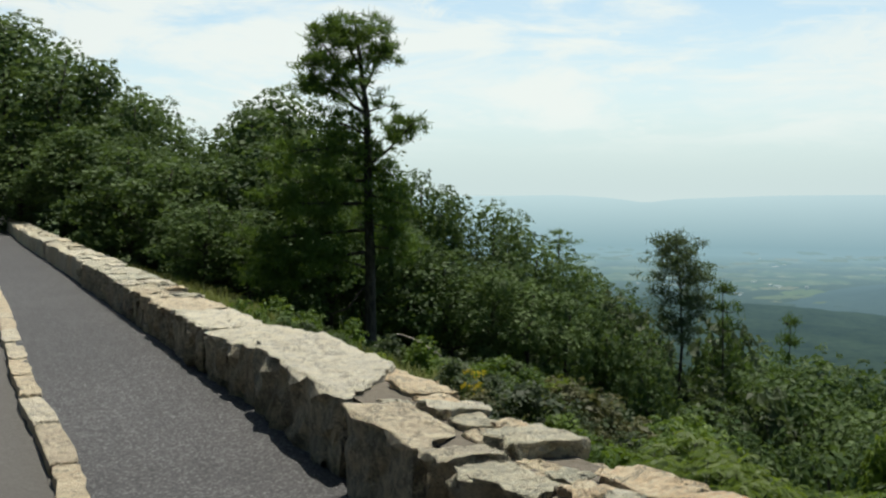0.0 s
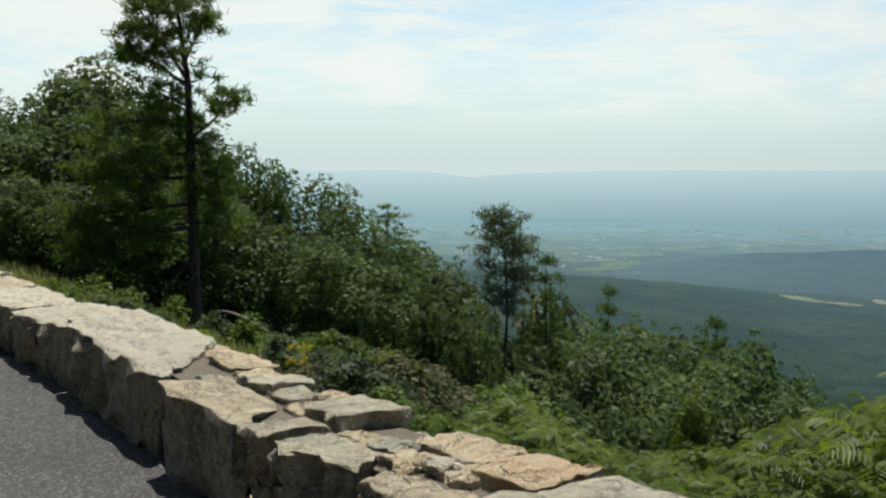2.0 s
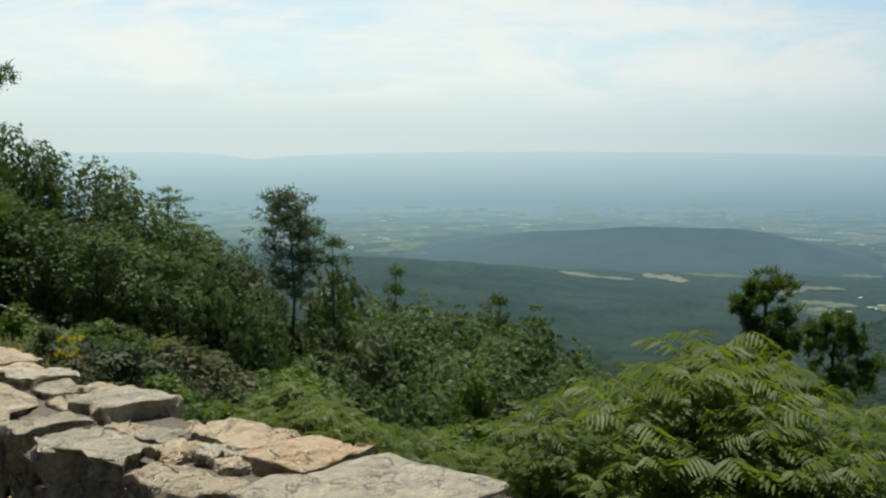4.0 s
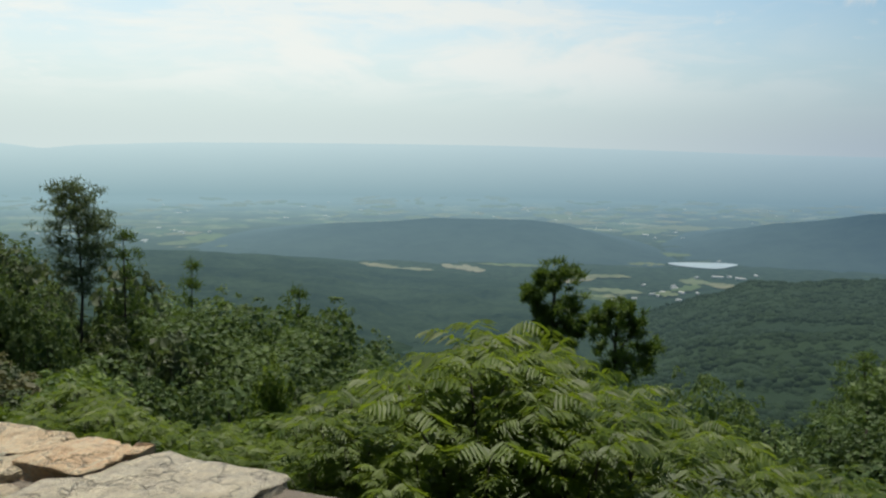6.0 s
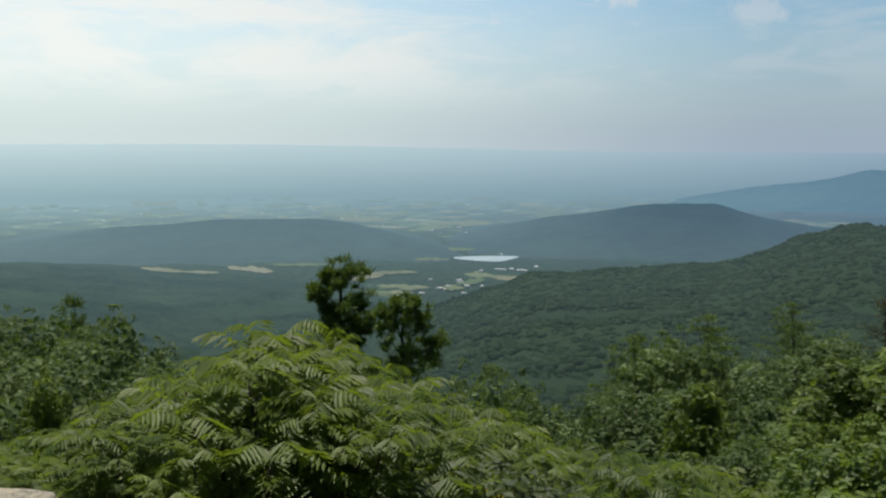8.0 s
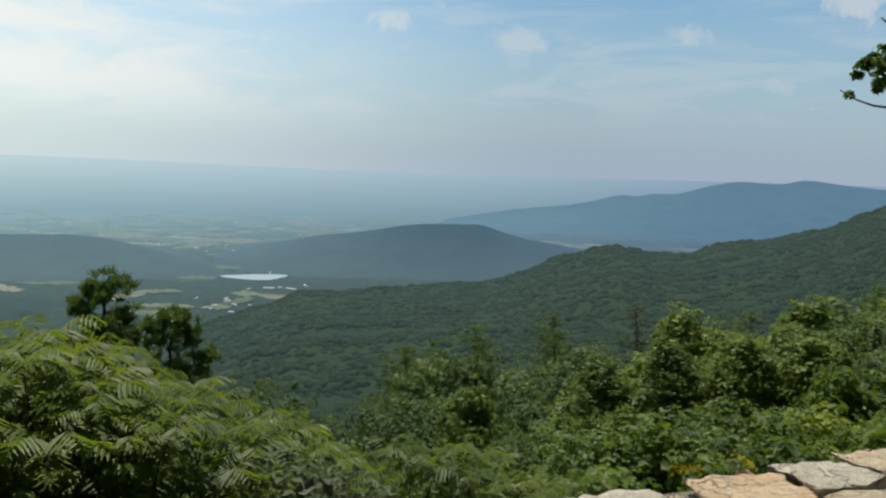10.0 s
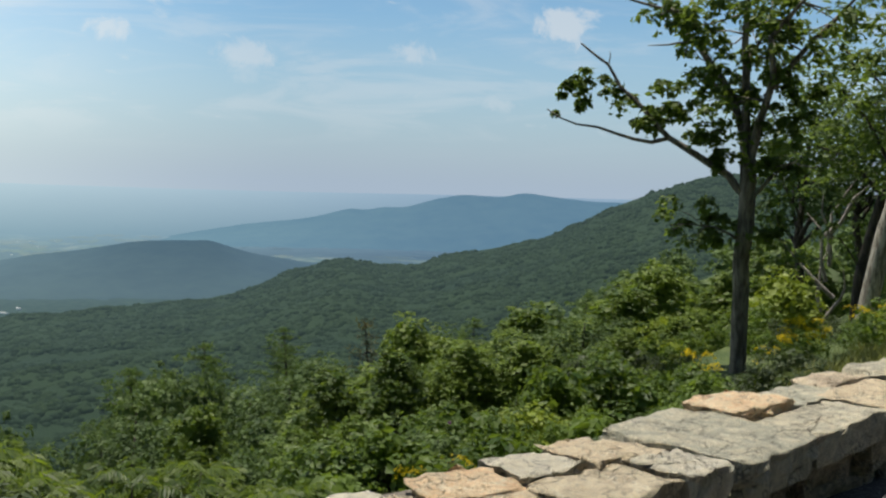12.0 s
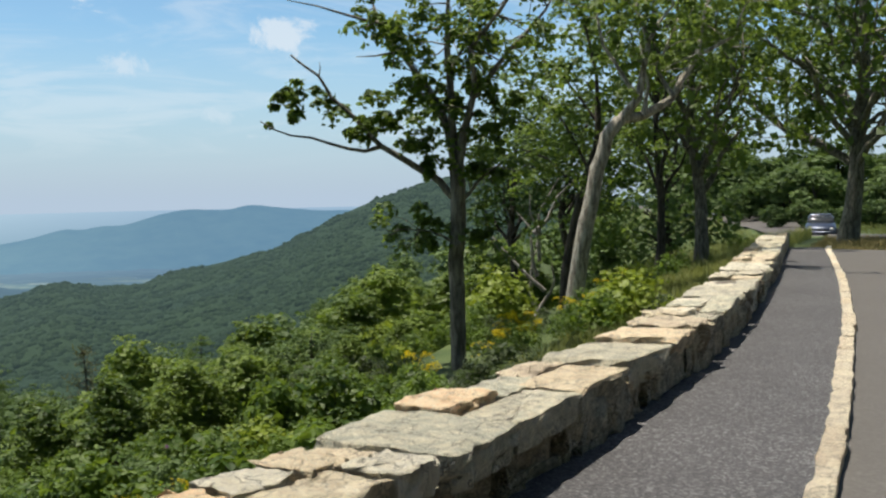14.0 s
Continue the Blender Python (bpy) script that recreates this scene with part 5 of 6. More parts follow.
snag = tree_thing("thin_pine", conifer(9, tall, 1.25, 0.15, 1 - 3.6 / tall, 13, 22, 0.16, wood=BARK_DARK, mat=NEEDLE_PALE, tuft=0.22, gaps=0.08, droop=0.0, rise=0.45,
                  profile=[(0, 0.3), (1 - 3.6 / tall, 0.45), (1 - 2.6 / tall, 0.85), (1 - 1.6 / tall, 1.0), (1 - 0.7 / tall, 0.75), (1 - 0.2 / tall, 0.4), (1.0, 0.2)]), "thin grey-green pine with half-bare branches", "tree", "")
snag.matrix_world = Matrix.Translation((7.97, 35.2, low))

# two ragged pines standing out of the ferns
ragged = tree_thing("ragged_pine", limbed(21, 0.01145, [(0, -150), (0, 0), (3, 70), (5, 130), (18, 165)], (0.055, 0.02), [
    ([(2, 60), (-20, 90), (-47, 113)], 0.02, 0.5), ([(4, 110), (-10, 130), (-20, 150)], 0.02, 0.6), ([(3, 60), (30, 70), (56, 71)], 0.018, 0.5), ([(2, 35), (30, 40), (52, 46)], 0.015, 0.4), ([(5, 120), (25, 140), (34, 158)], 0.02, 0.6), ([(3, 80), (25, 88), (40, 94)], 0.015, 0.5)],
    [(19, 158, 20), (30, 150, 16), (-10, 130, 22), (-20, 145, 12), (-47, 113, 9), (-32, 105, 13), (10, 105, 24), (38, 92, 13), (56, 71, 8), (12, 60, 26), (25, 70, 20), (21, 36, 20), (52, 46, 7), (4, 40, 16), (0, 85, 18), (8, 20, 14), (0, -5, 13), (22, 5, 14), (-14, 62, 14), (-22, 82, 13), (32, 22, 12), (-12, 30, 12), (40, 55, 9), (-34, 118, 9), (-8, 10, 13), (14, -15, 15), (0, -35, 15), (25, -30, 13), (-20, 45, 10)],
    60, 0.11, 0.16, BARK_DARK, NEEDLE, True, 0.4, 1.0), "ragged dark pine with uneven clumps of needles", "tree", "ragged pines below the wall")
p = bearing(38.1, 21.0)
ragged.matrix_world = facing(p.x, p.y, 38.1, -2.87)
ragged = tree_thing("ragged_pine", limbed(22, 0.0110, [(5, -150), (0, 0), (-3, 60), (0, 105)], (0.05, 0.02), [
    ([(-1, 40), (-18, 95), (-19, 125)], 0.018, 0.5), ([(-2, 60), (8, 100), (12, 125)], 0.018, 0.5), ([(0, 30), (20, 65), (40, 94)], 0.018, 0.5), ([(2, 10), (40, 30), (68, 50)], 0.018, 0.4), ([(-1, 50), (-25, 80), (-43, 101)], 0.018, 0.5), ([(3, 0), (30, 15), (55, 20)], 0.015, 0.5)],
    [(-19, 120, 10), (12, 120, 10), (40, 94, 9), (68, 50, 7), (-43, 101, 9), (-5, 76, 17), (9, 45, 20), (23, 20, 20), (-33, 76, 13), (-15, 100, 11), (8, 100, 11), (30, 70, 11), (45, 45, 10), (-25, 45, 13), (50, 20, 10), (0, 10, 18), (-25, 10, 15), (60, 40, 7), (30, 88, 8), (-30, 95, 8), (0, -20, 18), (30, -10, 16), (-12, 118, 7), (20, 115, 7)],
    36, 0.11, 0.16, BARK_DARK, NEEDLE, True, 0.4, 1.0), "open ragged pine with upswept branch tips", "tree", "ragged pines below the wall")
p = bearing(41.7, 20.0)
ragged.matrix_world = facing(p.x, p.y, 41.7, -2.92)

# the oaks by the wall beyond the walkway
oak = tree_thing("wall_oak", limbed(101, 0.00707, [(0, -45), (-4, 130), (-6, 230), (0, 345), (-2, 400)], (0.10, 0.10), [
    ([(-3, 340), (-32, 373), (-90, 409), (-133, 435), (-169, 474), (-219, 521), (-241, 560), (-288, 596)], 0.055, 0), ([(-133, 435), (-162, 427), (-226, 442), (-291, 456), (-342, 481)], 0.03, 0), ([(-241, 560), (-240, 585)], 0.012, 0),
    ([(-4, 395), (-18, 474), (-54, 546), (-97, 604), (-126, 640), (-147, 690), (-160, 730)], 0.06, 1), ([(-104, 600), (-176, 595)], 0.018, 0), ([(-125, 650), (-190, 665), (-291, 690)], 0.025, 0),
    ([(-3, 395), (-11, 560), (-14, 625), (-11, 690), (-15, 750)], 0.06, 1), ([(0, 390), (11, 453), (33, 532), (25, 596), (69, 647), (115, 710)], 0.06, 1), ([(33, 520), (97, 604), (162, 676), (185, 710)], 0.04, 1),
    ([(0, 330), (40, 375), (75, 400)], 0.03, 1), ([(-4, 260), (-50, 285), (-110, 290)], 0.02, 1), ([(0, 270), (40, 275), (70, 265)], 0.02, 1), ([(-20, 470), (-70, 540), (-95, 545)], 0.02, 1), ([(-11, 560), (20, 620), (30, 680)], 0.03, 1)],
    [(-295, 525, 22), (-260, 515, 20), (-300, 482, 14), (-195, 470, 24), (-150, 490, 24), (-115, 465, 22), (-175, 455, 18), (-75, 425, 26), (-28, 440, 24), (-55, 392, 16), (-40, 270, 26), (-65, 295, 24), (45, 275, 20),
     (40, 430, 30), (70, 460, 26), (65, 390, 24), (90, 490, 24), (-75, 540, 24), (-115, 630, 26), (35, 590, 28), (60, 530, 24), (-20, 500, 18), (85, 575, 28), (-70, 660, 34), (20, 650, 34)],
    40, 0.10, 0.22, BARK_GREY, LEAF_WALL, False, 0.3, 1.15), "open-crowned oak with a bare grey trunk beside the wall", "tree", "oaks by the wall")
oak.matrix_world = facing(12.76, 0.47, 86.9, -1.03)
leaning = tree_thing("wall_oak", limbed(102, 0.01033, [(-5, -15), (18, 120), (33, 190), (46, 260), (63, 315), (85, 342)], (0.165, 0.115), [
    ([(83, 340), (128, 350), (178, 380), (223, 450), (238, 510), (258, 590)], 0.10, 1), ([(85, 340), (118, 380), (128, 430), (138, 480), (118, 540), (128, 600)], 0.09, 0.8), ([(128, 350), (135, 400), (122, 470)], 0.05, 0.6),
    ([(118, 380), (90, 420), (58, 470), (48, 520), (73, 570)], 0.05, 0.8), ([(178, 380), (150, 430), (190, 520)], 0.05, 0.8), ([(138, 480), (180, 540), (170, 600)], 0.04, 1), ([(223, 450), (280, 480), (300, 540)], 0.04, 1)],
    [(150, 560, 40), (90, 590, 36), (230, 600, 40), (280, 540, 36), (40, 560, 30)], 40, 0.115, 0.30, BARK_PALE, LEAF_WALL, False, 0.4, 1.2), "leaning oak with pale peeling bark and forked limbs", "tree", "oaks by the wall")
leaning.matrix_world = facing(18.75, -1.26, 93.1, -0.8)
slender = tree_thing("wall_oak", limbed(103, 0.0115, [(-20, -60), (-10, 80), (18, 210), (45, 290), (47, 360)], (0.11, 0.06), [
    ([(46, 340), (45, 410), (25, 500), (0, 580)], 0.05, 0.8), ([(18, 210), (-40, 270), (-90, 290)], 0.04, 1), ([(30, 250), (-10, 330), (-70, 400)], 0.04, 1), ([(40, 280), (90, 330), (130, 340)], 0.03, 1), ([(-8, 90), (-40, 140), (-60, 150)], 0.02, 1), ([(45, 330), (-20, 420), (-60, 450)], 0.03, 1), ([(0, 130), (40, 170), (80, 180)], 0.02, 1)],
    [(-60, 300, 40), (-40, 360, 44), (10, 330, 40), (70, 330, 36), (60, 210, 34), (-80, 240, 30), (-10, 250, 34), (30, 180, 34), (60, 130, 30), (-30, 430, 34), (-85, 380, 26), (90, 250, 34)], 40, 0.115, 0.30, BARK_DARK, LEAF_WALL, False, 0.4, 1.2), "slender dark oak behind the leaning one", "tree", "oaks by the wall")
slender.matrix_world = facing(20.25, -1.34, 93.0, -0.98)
for seed, x, y, h, rad, tr, low, cl, lb in ((111, 26.54, -3.86, 9.2, 2.6, 0.13, 0.24, 230, 13), (112, 26.86, -5.01, 9.2, 2.9, 0.20, 0.27, 260, 13), (113, 34.15, -10.93, 12.5, 6.2, 0.30, 0.17, 900, 28)):
    t = tree_thing("wall_oak", broadleaf(seed, h, rad, tr, 0.22, lb, 26, cl, 0.42 if seed < 113 else 0.6, 0.15 if seed < 113 else 0.19, BARK_GREY if seed != 111 else BARK_DARK, LEAF_WALL, low, 0.0, 18 if seed < 113 else 45), "full dark green oak with a clear trunk", "tree", "oaks by the wall")
    t.matrix_world = facing(x, y, 100.0)
# more crowns behind them, along the road
for az, r, top, rad in ((91.2, 26, 3.8, 1.3), (93.8, 30, 4.2, 1.4)):
    p = bearing(az, r)
    plant_copies(TALL_OAKS, [(p.x, p.y, top, rad)], rng, 8)
plant_copies(OAKS, [(47, -7.0, 6.0, 2.8)], rng, 8)
for az in np.arange(99.0, 112.0, 0.75):
    for r, el, rad in ((112, 2.2, 2.6), (98, 0.9, 2.2), (88, -0.6, 1.6)):
        if r < 100 and az < 101.5 or r < 90 and az < 103.5:
            continue
        p = bearing(az + rng.uniform(-0.4, 0.4), r + rng.uniform(-4, 4))
        plant_copies(FAR_OAKS, [(p.x, p.y, EYE + r * math.tan(radians(el + rng.uniform(-0.7, 0.4))), rad)], rng, 8)
plant_copies(FAR_OAKS, [(60, -33, 8.0, 3.2), (72, -40, 9.0, 3.6)], rng, 8)
# bleached dead tree down the slope
dead = Geo()
drng = np.random.default_rng(31)
for i in range(7):
    a = (drng.normal(0, 0.1), drng.normal(0, 0.1), 0.3 * i)
    tube(dead, bend(drng, a, (drng.normal(0, 0.5), drng.normal(0, 0.5), 1.2 + 0.35 * i), 5, 0.12), [0.05, 0.04, 0.03, 0.02, 0.008], 5)
snag2 = thing("dead_tree", "bleached grey dead tree without leaves", "tree")
part("trunk", dead.mesh("trunk", BARK_DEAD), snag2)
snag2.matrix_world = facing(21.78, -0.7, 91.3)

# ---- ferny undergrowth ----


def frond(rng, g, base, ang, length, rise):
    """A feathery compound leaf: an arching rib with paired narrow leaflets that hang a little."""
    d = np.array([math.cos(ang), math.sin(ang), 0])
    n_l = 10
    side = np.array([-d[1], d[0], 0])
    for i in range(n_l):
        u = 0.14 + 0.86 * i / (n_l - 1)
        p = np.array(base) + d * length * u * (0.92 - 0.12 * u) + np.array([0, 0, length * (rise * u - (0.35 + 0.45 * rise) * u * u)])
        l = length * 0.34 * math.sin(math.pi * (0.16 + 0.74 * u)) * rng.uniform(0.75, 1.15)
        for sgn in (-1, 1):
            tip = p + side * sgn * l * 0.86 + d * l * 0.45 + np.array([0, 0, -l * rng.uniform(0.25, 0.62)])
            mid = p * 0.55 + tip * 0.45 + np.array([0, 0, 0.06 * l])
            wv = d * l * 0.155
            g.add([tuple(p), tuple(mid + wv), tuple(tip), tuple(mid - wv)], [(0, 1, 2, 3)])


def frond_plant(seed, height, stems, length):
    """A sumac: a few forking stems, each crowned by a rosette of arching fronds."""
    rng = np.random.default_rng(seed)
    w, g = Geo(), Geo()
    for j in range(stems):
        a = j * math.tau / stems + rng.uniform(-0.5, 0.5)
        out = height * rng.uniform(0.10, 0.36) * (0.2 if j == 0 else 1.0)
        tip = np.array([math.cos(a) * out, math.sin(a) * out, height * (0.86 if j == 0 else rng.uniform(0.55, 0.82))])
        line = bend(rng, (0, 0, -0.1), tip, 5, 0.08, 0.03)
        tube(w, line, [0.012, 0.011, 0.009, 0.007, 0.005], 4)
        turn = rng.uniform(0, 6.28)
        for i in range(9):
            frond(rng, g, line[-1], turn + i * 2.4 + rng.uniform(-0.25, 0.25), length * rng.uniform(0.7, 1.2), 0.25 + 0.9 * (i / 9) + rng.uniform(-0.1, 0.15))
        for i in range(4):
            b = line[2] + (line[-1] - line[2]) * rng.uniform(0.0, 0.8)
            frond(rng, g, b, turn + i * 1.9, length * rng.uniform(0.7, 1.1), rng.uniform(0.1, 0.5))
    return w.mesh("stem", BARK_DARK), g.mesh("fronds", LEAF_FROND, False)


fern_bases = []
for i in range(4):
    meshes = frond_plant(200 + i, 1.3, 5, 0.32)
    ob = thing("sumac", "bright green shrub with feathery compound leaves", "shrub", "feathery shrubs behind the wall")
    part("stem", meshes[0], ob), part("crown", meshes[1], ob)
    x, y = bearing(30 + 4 * i, 9.5).xy
    ob.location = (x, y, ground_z(x, y))
    fern_bases.append(ob)
TOP_AZ = [4, 8, 10.5, 13, 15, 20, 25, 27, 29, 32, 35, 38, 40, 43, 48, 50, 56, 62, 70]
TOP_EL = [-16.0, -15.5, -13.2, -12.8, -14.6, -15.2, -15.2, -13.2, -11.6, -11.0, -10.2, -10.4, -12.6, -13.6, -15.0, -16.6, -17.2, -17.6, -17.8]
rng = np.random.default_rng(8)
made = 0
while made < 296:
    az, r = (rng.uniform(6, 66), rng.uniform(3.6, 10.5)) if made < 225 else (rng.uniform(7, 28), rng.uniform(5.0, 12.0))
    p = bearing(az, r)
    z, d = land(p.x, p.y)
    if d[0] < 0.55:
        continue
    room = EYE + r * math.tan(radians(float(np.interp(az, TOP_AZ, TOP_EL)))) - z[0]
    if room < 0.32 or room > 3.0:
        continue
    k = min(room, 2.3) / 1.24 * rng.uniform(0.55, 1.08)
    ob = fern_bases[int(rng.integers(4))]
    copy_thing(ob, Matrix.Translation((p.x, p.y, z[0])) @ pose(0, 0, 0, 0, 0, float(rng.uniform(0, 360))) @ Matrix.Diagonal((min(k, 0.95), min(k, 0.95), k, 1)))
    made += 1

# grass behind the wall
def grass(seed, s0, s1, o0, o1, count, h, mat, name, label):
    rng = np.random.default_rng(seed)
    s, o = rng.uniform(s0, s1, count), rng.uniform(0, 1, count) ** 1.3 * (o1 - o0) + o0
    xy = np.array([along(a, b) for a, b in zip(s, o)])
    z, _ = land(xy[:, 0], xy[:, 1])
    ang = rng.uniform(0, math.tau, count)
    hh = h * rng.uniform(0.4, 1.2, count)
    wv = np.stack([np.cos(ang), np.sin(ang), 0 * ang], 1) * (0.006 + 0.004 * rng.random(count))[:, None]
    lean = np.stack([-np.sin(ang), np.cos(ang), 0 * ang], 1) * (hh * rng.uniform(0.1, 0.7, count))[:, None]
    b = np.stack([xy[:, 0], xy[:, 1], z - 0.02], 1)
    upv = np.stack([0 * hh, 0 * hh, hh], 1)
    v = np.stack([b - wv, b + wv, b + lean * 0.35 + upv * 0.6 + wv * 0.8, b + lean * 0.35 + upv * 0.6 - wv * 0.8, b + lean + upv], 1).reshape(-1, 3)
    g = Geo()
    g.v = v.tolist()
    g.f = [q for i in range(count) for q in ((5 * i, 5 * i + 1, 5 * i + 2, 5 * i + 3), (5 * i + 3, 5 * i + 2, 5 * i + 4))]
    tagged(new(name, g.mesh(name, mat, False)), label, "grass", kind="stuff")


grass(1, -30, 0, 0.0, 1.8, 14000, 0.22, GRASS, "grass", "yellow-green tufts of grass behind the wall")
grass(2, 8, 26, 0.0, 2.0, 14000, 0.26, GRASS, "grass", "yellow-green tufts of grass behind the wall")
grass(6, -30, -8, 0.5, 4.0, 9000, 0.26, GRASS, "grass", "rough yellow-green grass below the pine")
grass(7, 55, 135, -10.5, -6.6, 9000, 0.6, GRASS, "grass", "tall grass on the far verge of the road")
grass(3, 24, 125, 0.0, 9.0, 22000, 0.5, GRASS, "grass", "tall green grass on the road embankment")
grass(4, 24.9, 40, -12.0, -0.5, 26000, 0.2, DRY_GRASS, "dry_grass", "sun-bleached dry grass at the end of the footpath")

# ---- bushes on the slope ----


NURSED = []


def bush_set(kind, seeds, mat, label, group, leaf=0.075, per=14, clumps=62):
    out = []
    for i, sd in enumerate(seeds):
        ob = thing(kind, label, "bush", group)
        wd, lf = whole(broadleaf(sd, 1.2, 0.62, 0.02, 0.05, 7, per, clumps, 0.17, leaf, BARK_DARK, mat, 0.0, 0.25, 55))
        part("stem", wd, ob), part("crown", lf, ob)
        NURSED.append(ob)
        x, y = bearing(10 + 5.7 * len(NURSED), 15.5).xy
        ob.location = (x, y, ground_z(x, y) - 0.2)
        out.append(ob)
    return out


GREEN_B = bush_set("bush", (300, 301, 302), LEAF_BRIGHT, "leafy bright green bush on the slope", "green bushes")
DARK_B = bush_set("bush", (310, 311), LEAF_OAK, "low dark green bush on the slope", "dark bushes")
GREY_B = bush_set("bush", (320, 321), LEAF_GREY, "grey-green weedy bush on the slope", "grey bushes")
RUST_B = bush_set("bush", (330,), LEAF_RUST, "brownish twiggy bush with sparse leaves", "brown bushes")
NEAR_B = bush_set("bush", (350, 351), LEAF_BRIGHT, "small-leaved green bush close behind the wall", "green bushes", 0.060, 20, 80)
NEAR_D = bush_set("bush", (352,), LEAF_OAK, "small-leaved dark bush close behind the wall", "dark bushes", 0.060, 20, 80)
NEAR_G = bush_set("bush", (353,), LEAF_GREY, "grey-leaved weedy bush close behind the wall", "grey bushes", 0.050, 22, 80)
YEL_B = bush_set("bush", (340, 341), LEAF_YELLOW, "yellow-green weedy bush in the sun", "yellow-green bushes")


# how high the undergrowth reaches, by bearing
LID_AZ = [-30, -3.8, 2.6, 5.8, 10.2, 12.7, 14, 21.3, 26, 33, 38, 45, 56, 60, 69, 76, 81, 85, 87.2, 89, 92, 97, 110]
LID_EL = [-6, -8.4, -8.8, -9.5, -10.4, -11.8, -12.1, -14.5, -13.8, -11.4, -11, -12.8, -13.0, -11.2, -9.6, -9.0, -8.8, -10.6, -11.2, -9.5, -8.5, -6, -3]


MASS = {}


def into_mass(ob, m, kind):
    """Add the crown of a grown plant, moved by m, to the joined growth of that kind."""
    me = next(c for c in ob.children if c.name.startswith("crown")).data
    co = np.empty(len(me.vertices) * 3)
    me.vertices.foreach_get("co", co)
    co = co.reshape(-1, 4, 3)[::2]
    co = (co - co.mean(1, keepdims=True)) * 1.15 + co.mean(1, keepdims=True)
    v = np.c_[co.reshape(-1, 3), np.ones(co.size // 3)] @ np.array(m).T
    g, _ = MASS.setdefault((kind, me.materials[0].name), (Geo(), me.materials[0]))
    k = len(g.v)
    g.v.extend(v[:, :3].tolist())
    g.f.extend([(i, i + 1, i + 2, i + 3) for i in range(k, k + len(v), 4)])


def scatter(bases, rng, count, az0, az1, r0, r1, h0, h1, d0=0.8, lift=0.0):
    k = tries = 0
    while k < count and tries < count * 30:
        tries += 1
        a, r = rng.uniform(az0, az1), math.sqrt(rng.uniform(r0 * r0, r1 * r1))
        p = bearing(a, r)
        z, d = land(p.x, p.y)
        if d[0] < d0 or (-9 < a < -1 and r < 26 and h1 > 0.7):
            continue
        h = rng.uniform(h0, h1) / 1.2
        if r < 30:
            lid = float(np.interp(a, LID_AZ, LID_EL)) + (2.6 if r > 13.5 and a > 84 else -3.4 if r > 11 and a > 55 else -3.6 if a > 55 else 0.0) + lift
            h = min(h, (EYE + r * math.tan(radians(lid * rng.uniform(0.97, 1.25))) - z[0]) / 1.2)
            if h < 0.28:
                continue
        ob = bases[int(rng.integers(len(bases)))]
        m = Matrix.Translation((p.x, p.y, z[0] - 0.05)) @ pose(0, 0, 0, 0, 0, float(rng.uniform(0, 360))) @ Matrix.Diagonal((h * rng.uniform(0.9, 1.4), h * rng.uniform(0.9, 1.4), h, 1))
        if r > 12.5:
            into_mass(ob, m, "thicket")
        else:
            copy_thing(ob, m)
        k += 1


rng = np.random.default_rng(77)
scatter(GREY_B + DARK_B, rng, 24, -22, 14, 14, 42, 0.9, 2.0, 2.0)
scatter(GREY_B, rng, 12, -18, 4, 9, 26, 0.5, 1.0, 1.2)
scatter(GREEN_B, rng, 18, 1, 13, 11, 17, 0.6, 1.05, 3.0)
scatter(RUST_B + GREY_B, rng, 18, 1, 14, 7.5, 12, 0.45, 0.75, 1.2)
scatter(GREEN_B, rng, 14, 10, 28, 6, 11, 0.5, 0.85, 1.6)
scatter(DARK_B + GREY_B, rng, 14, 8, 56, 11, 22, 0.5, 1.0, 6.0)
scatter(NEAR_B + NEAR_D + NEAR_D, rng, 40, 53, 84, 4.5, 10.5, 0.45, 1.0, 0.9)
scatter(NEAR_B + NEAR_G + NEAR_D, rng, 46, 50, 92, 3.4, 9.0, 0.3, 0.6, 0.35)
scatter(GREEN_B + DARK_B + DARK_B + DARK_B, rng, 34, 54, 92, 10, 18, 0.8, 1.9, 1.0)
scatter(GREEN_B + YEL_B, rng, 18, 80, 100, 10, 30, 0.6, 1.3, 1.2)
scatter(GREEN_B + DARK_B, rng, 18, 60, 96, 18, 40, 0.9, 1.8, 8.0)
scatter(GREEN_B + YEL_B, rng, 16, 94, 103, 26, 70, 0.5, 1.0, 1.0)
scatter(DARK_B, rng, 18, 8, 34, 13, 34, 0.9, 1.5, 3.0)
scatter(YEL_B + GREEN_B + GREEN_B, rng, 26, 2, 15, 8, 16, 0.7, 1.2, 1.6)
scatter(NEAR_B + NEAR_G + GREEN_B, rng, 70, 76, 91, 6, 17, 0.35, 0.7, 0.4, 5.6)
scatter(NEAR_G + NEAR_B + YEL_B, rng, 40, -9, 3, 9, 25, 0.25, 0.55, 0.9, 1.2)
scatter(DARK_B + GREY_B + GREEN_B, rng, 46, -16, 0, 16, 27, 0.4, 0.7, 1.4, 2.2)
scatter(DARK_B + GREY_B, rng, 20, -22, -8, 18, 34, 0.6, 1.2, 0.8)
scatter(NEAR_B + NEAR_G, rng, 26, 28, 54, 3.3, 6.5, 0.35, 0.75, 0.4, -1.5)
scatter(NEAR_B + NEAR_G, rng, 24, 4, 27, 4.0, 8.5, 0.3, 0.6, 0.5)
scatter(NEAR_B + NEAR_G + YEL_B, rng, 20, 76, 100, 6, 16, 0.3, 0.6, 0.4)
scatter(GREEN_B + DARK_B, rng, 16, 83, 93, 15, 32, 0.7, 1.3, 1.5)
scatter(GREEN_B + DARK_B + DARK_B, rng, 22, 68, 95, 20, 42, 1.0, 1.9, 4.0)
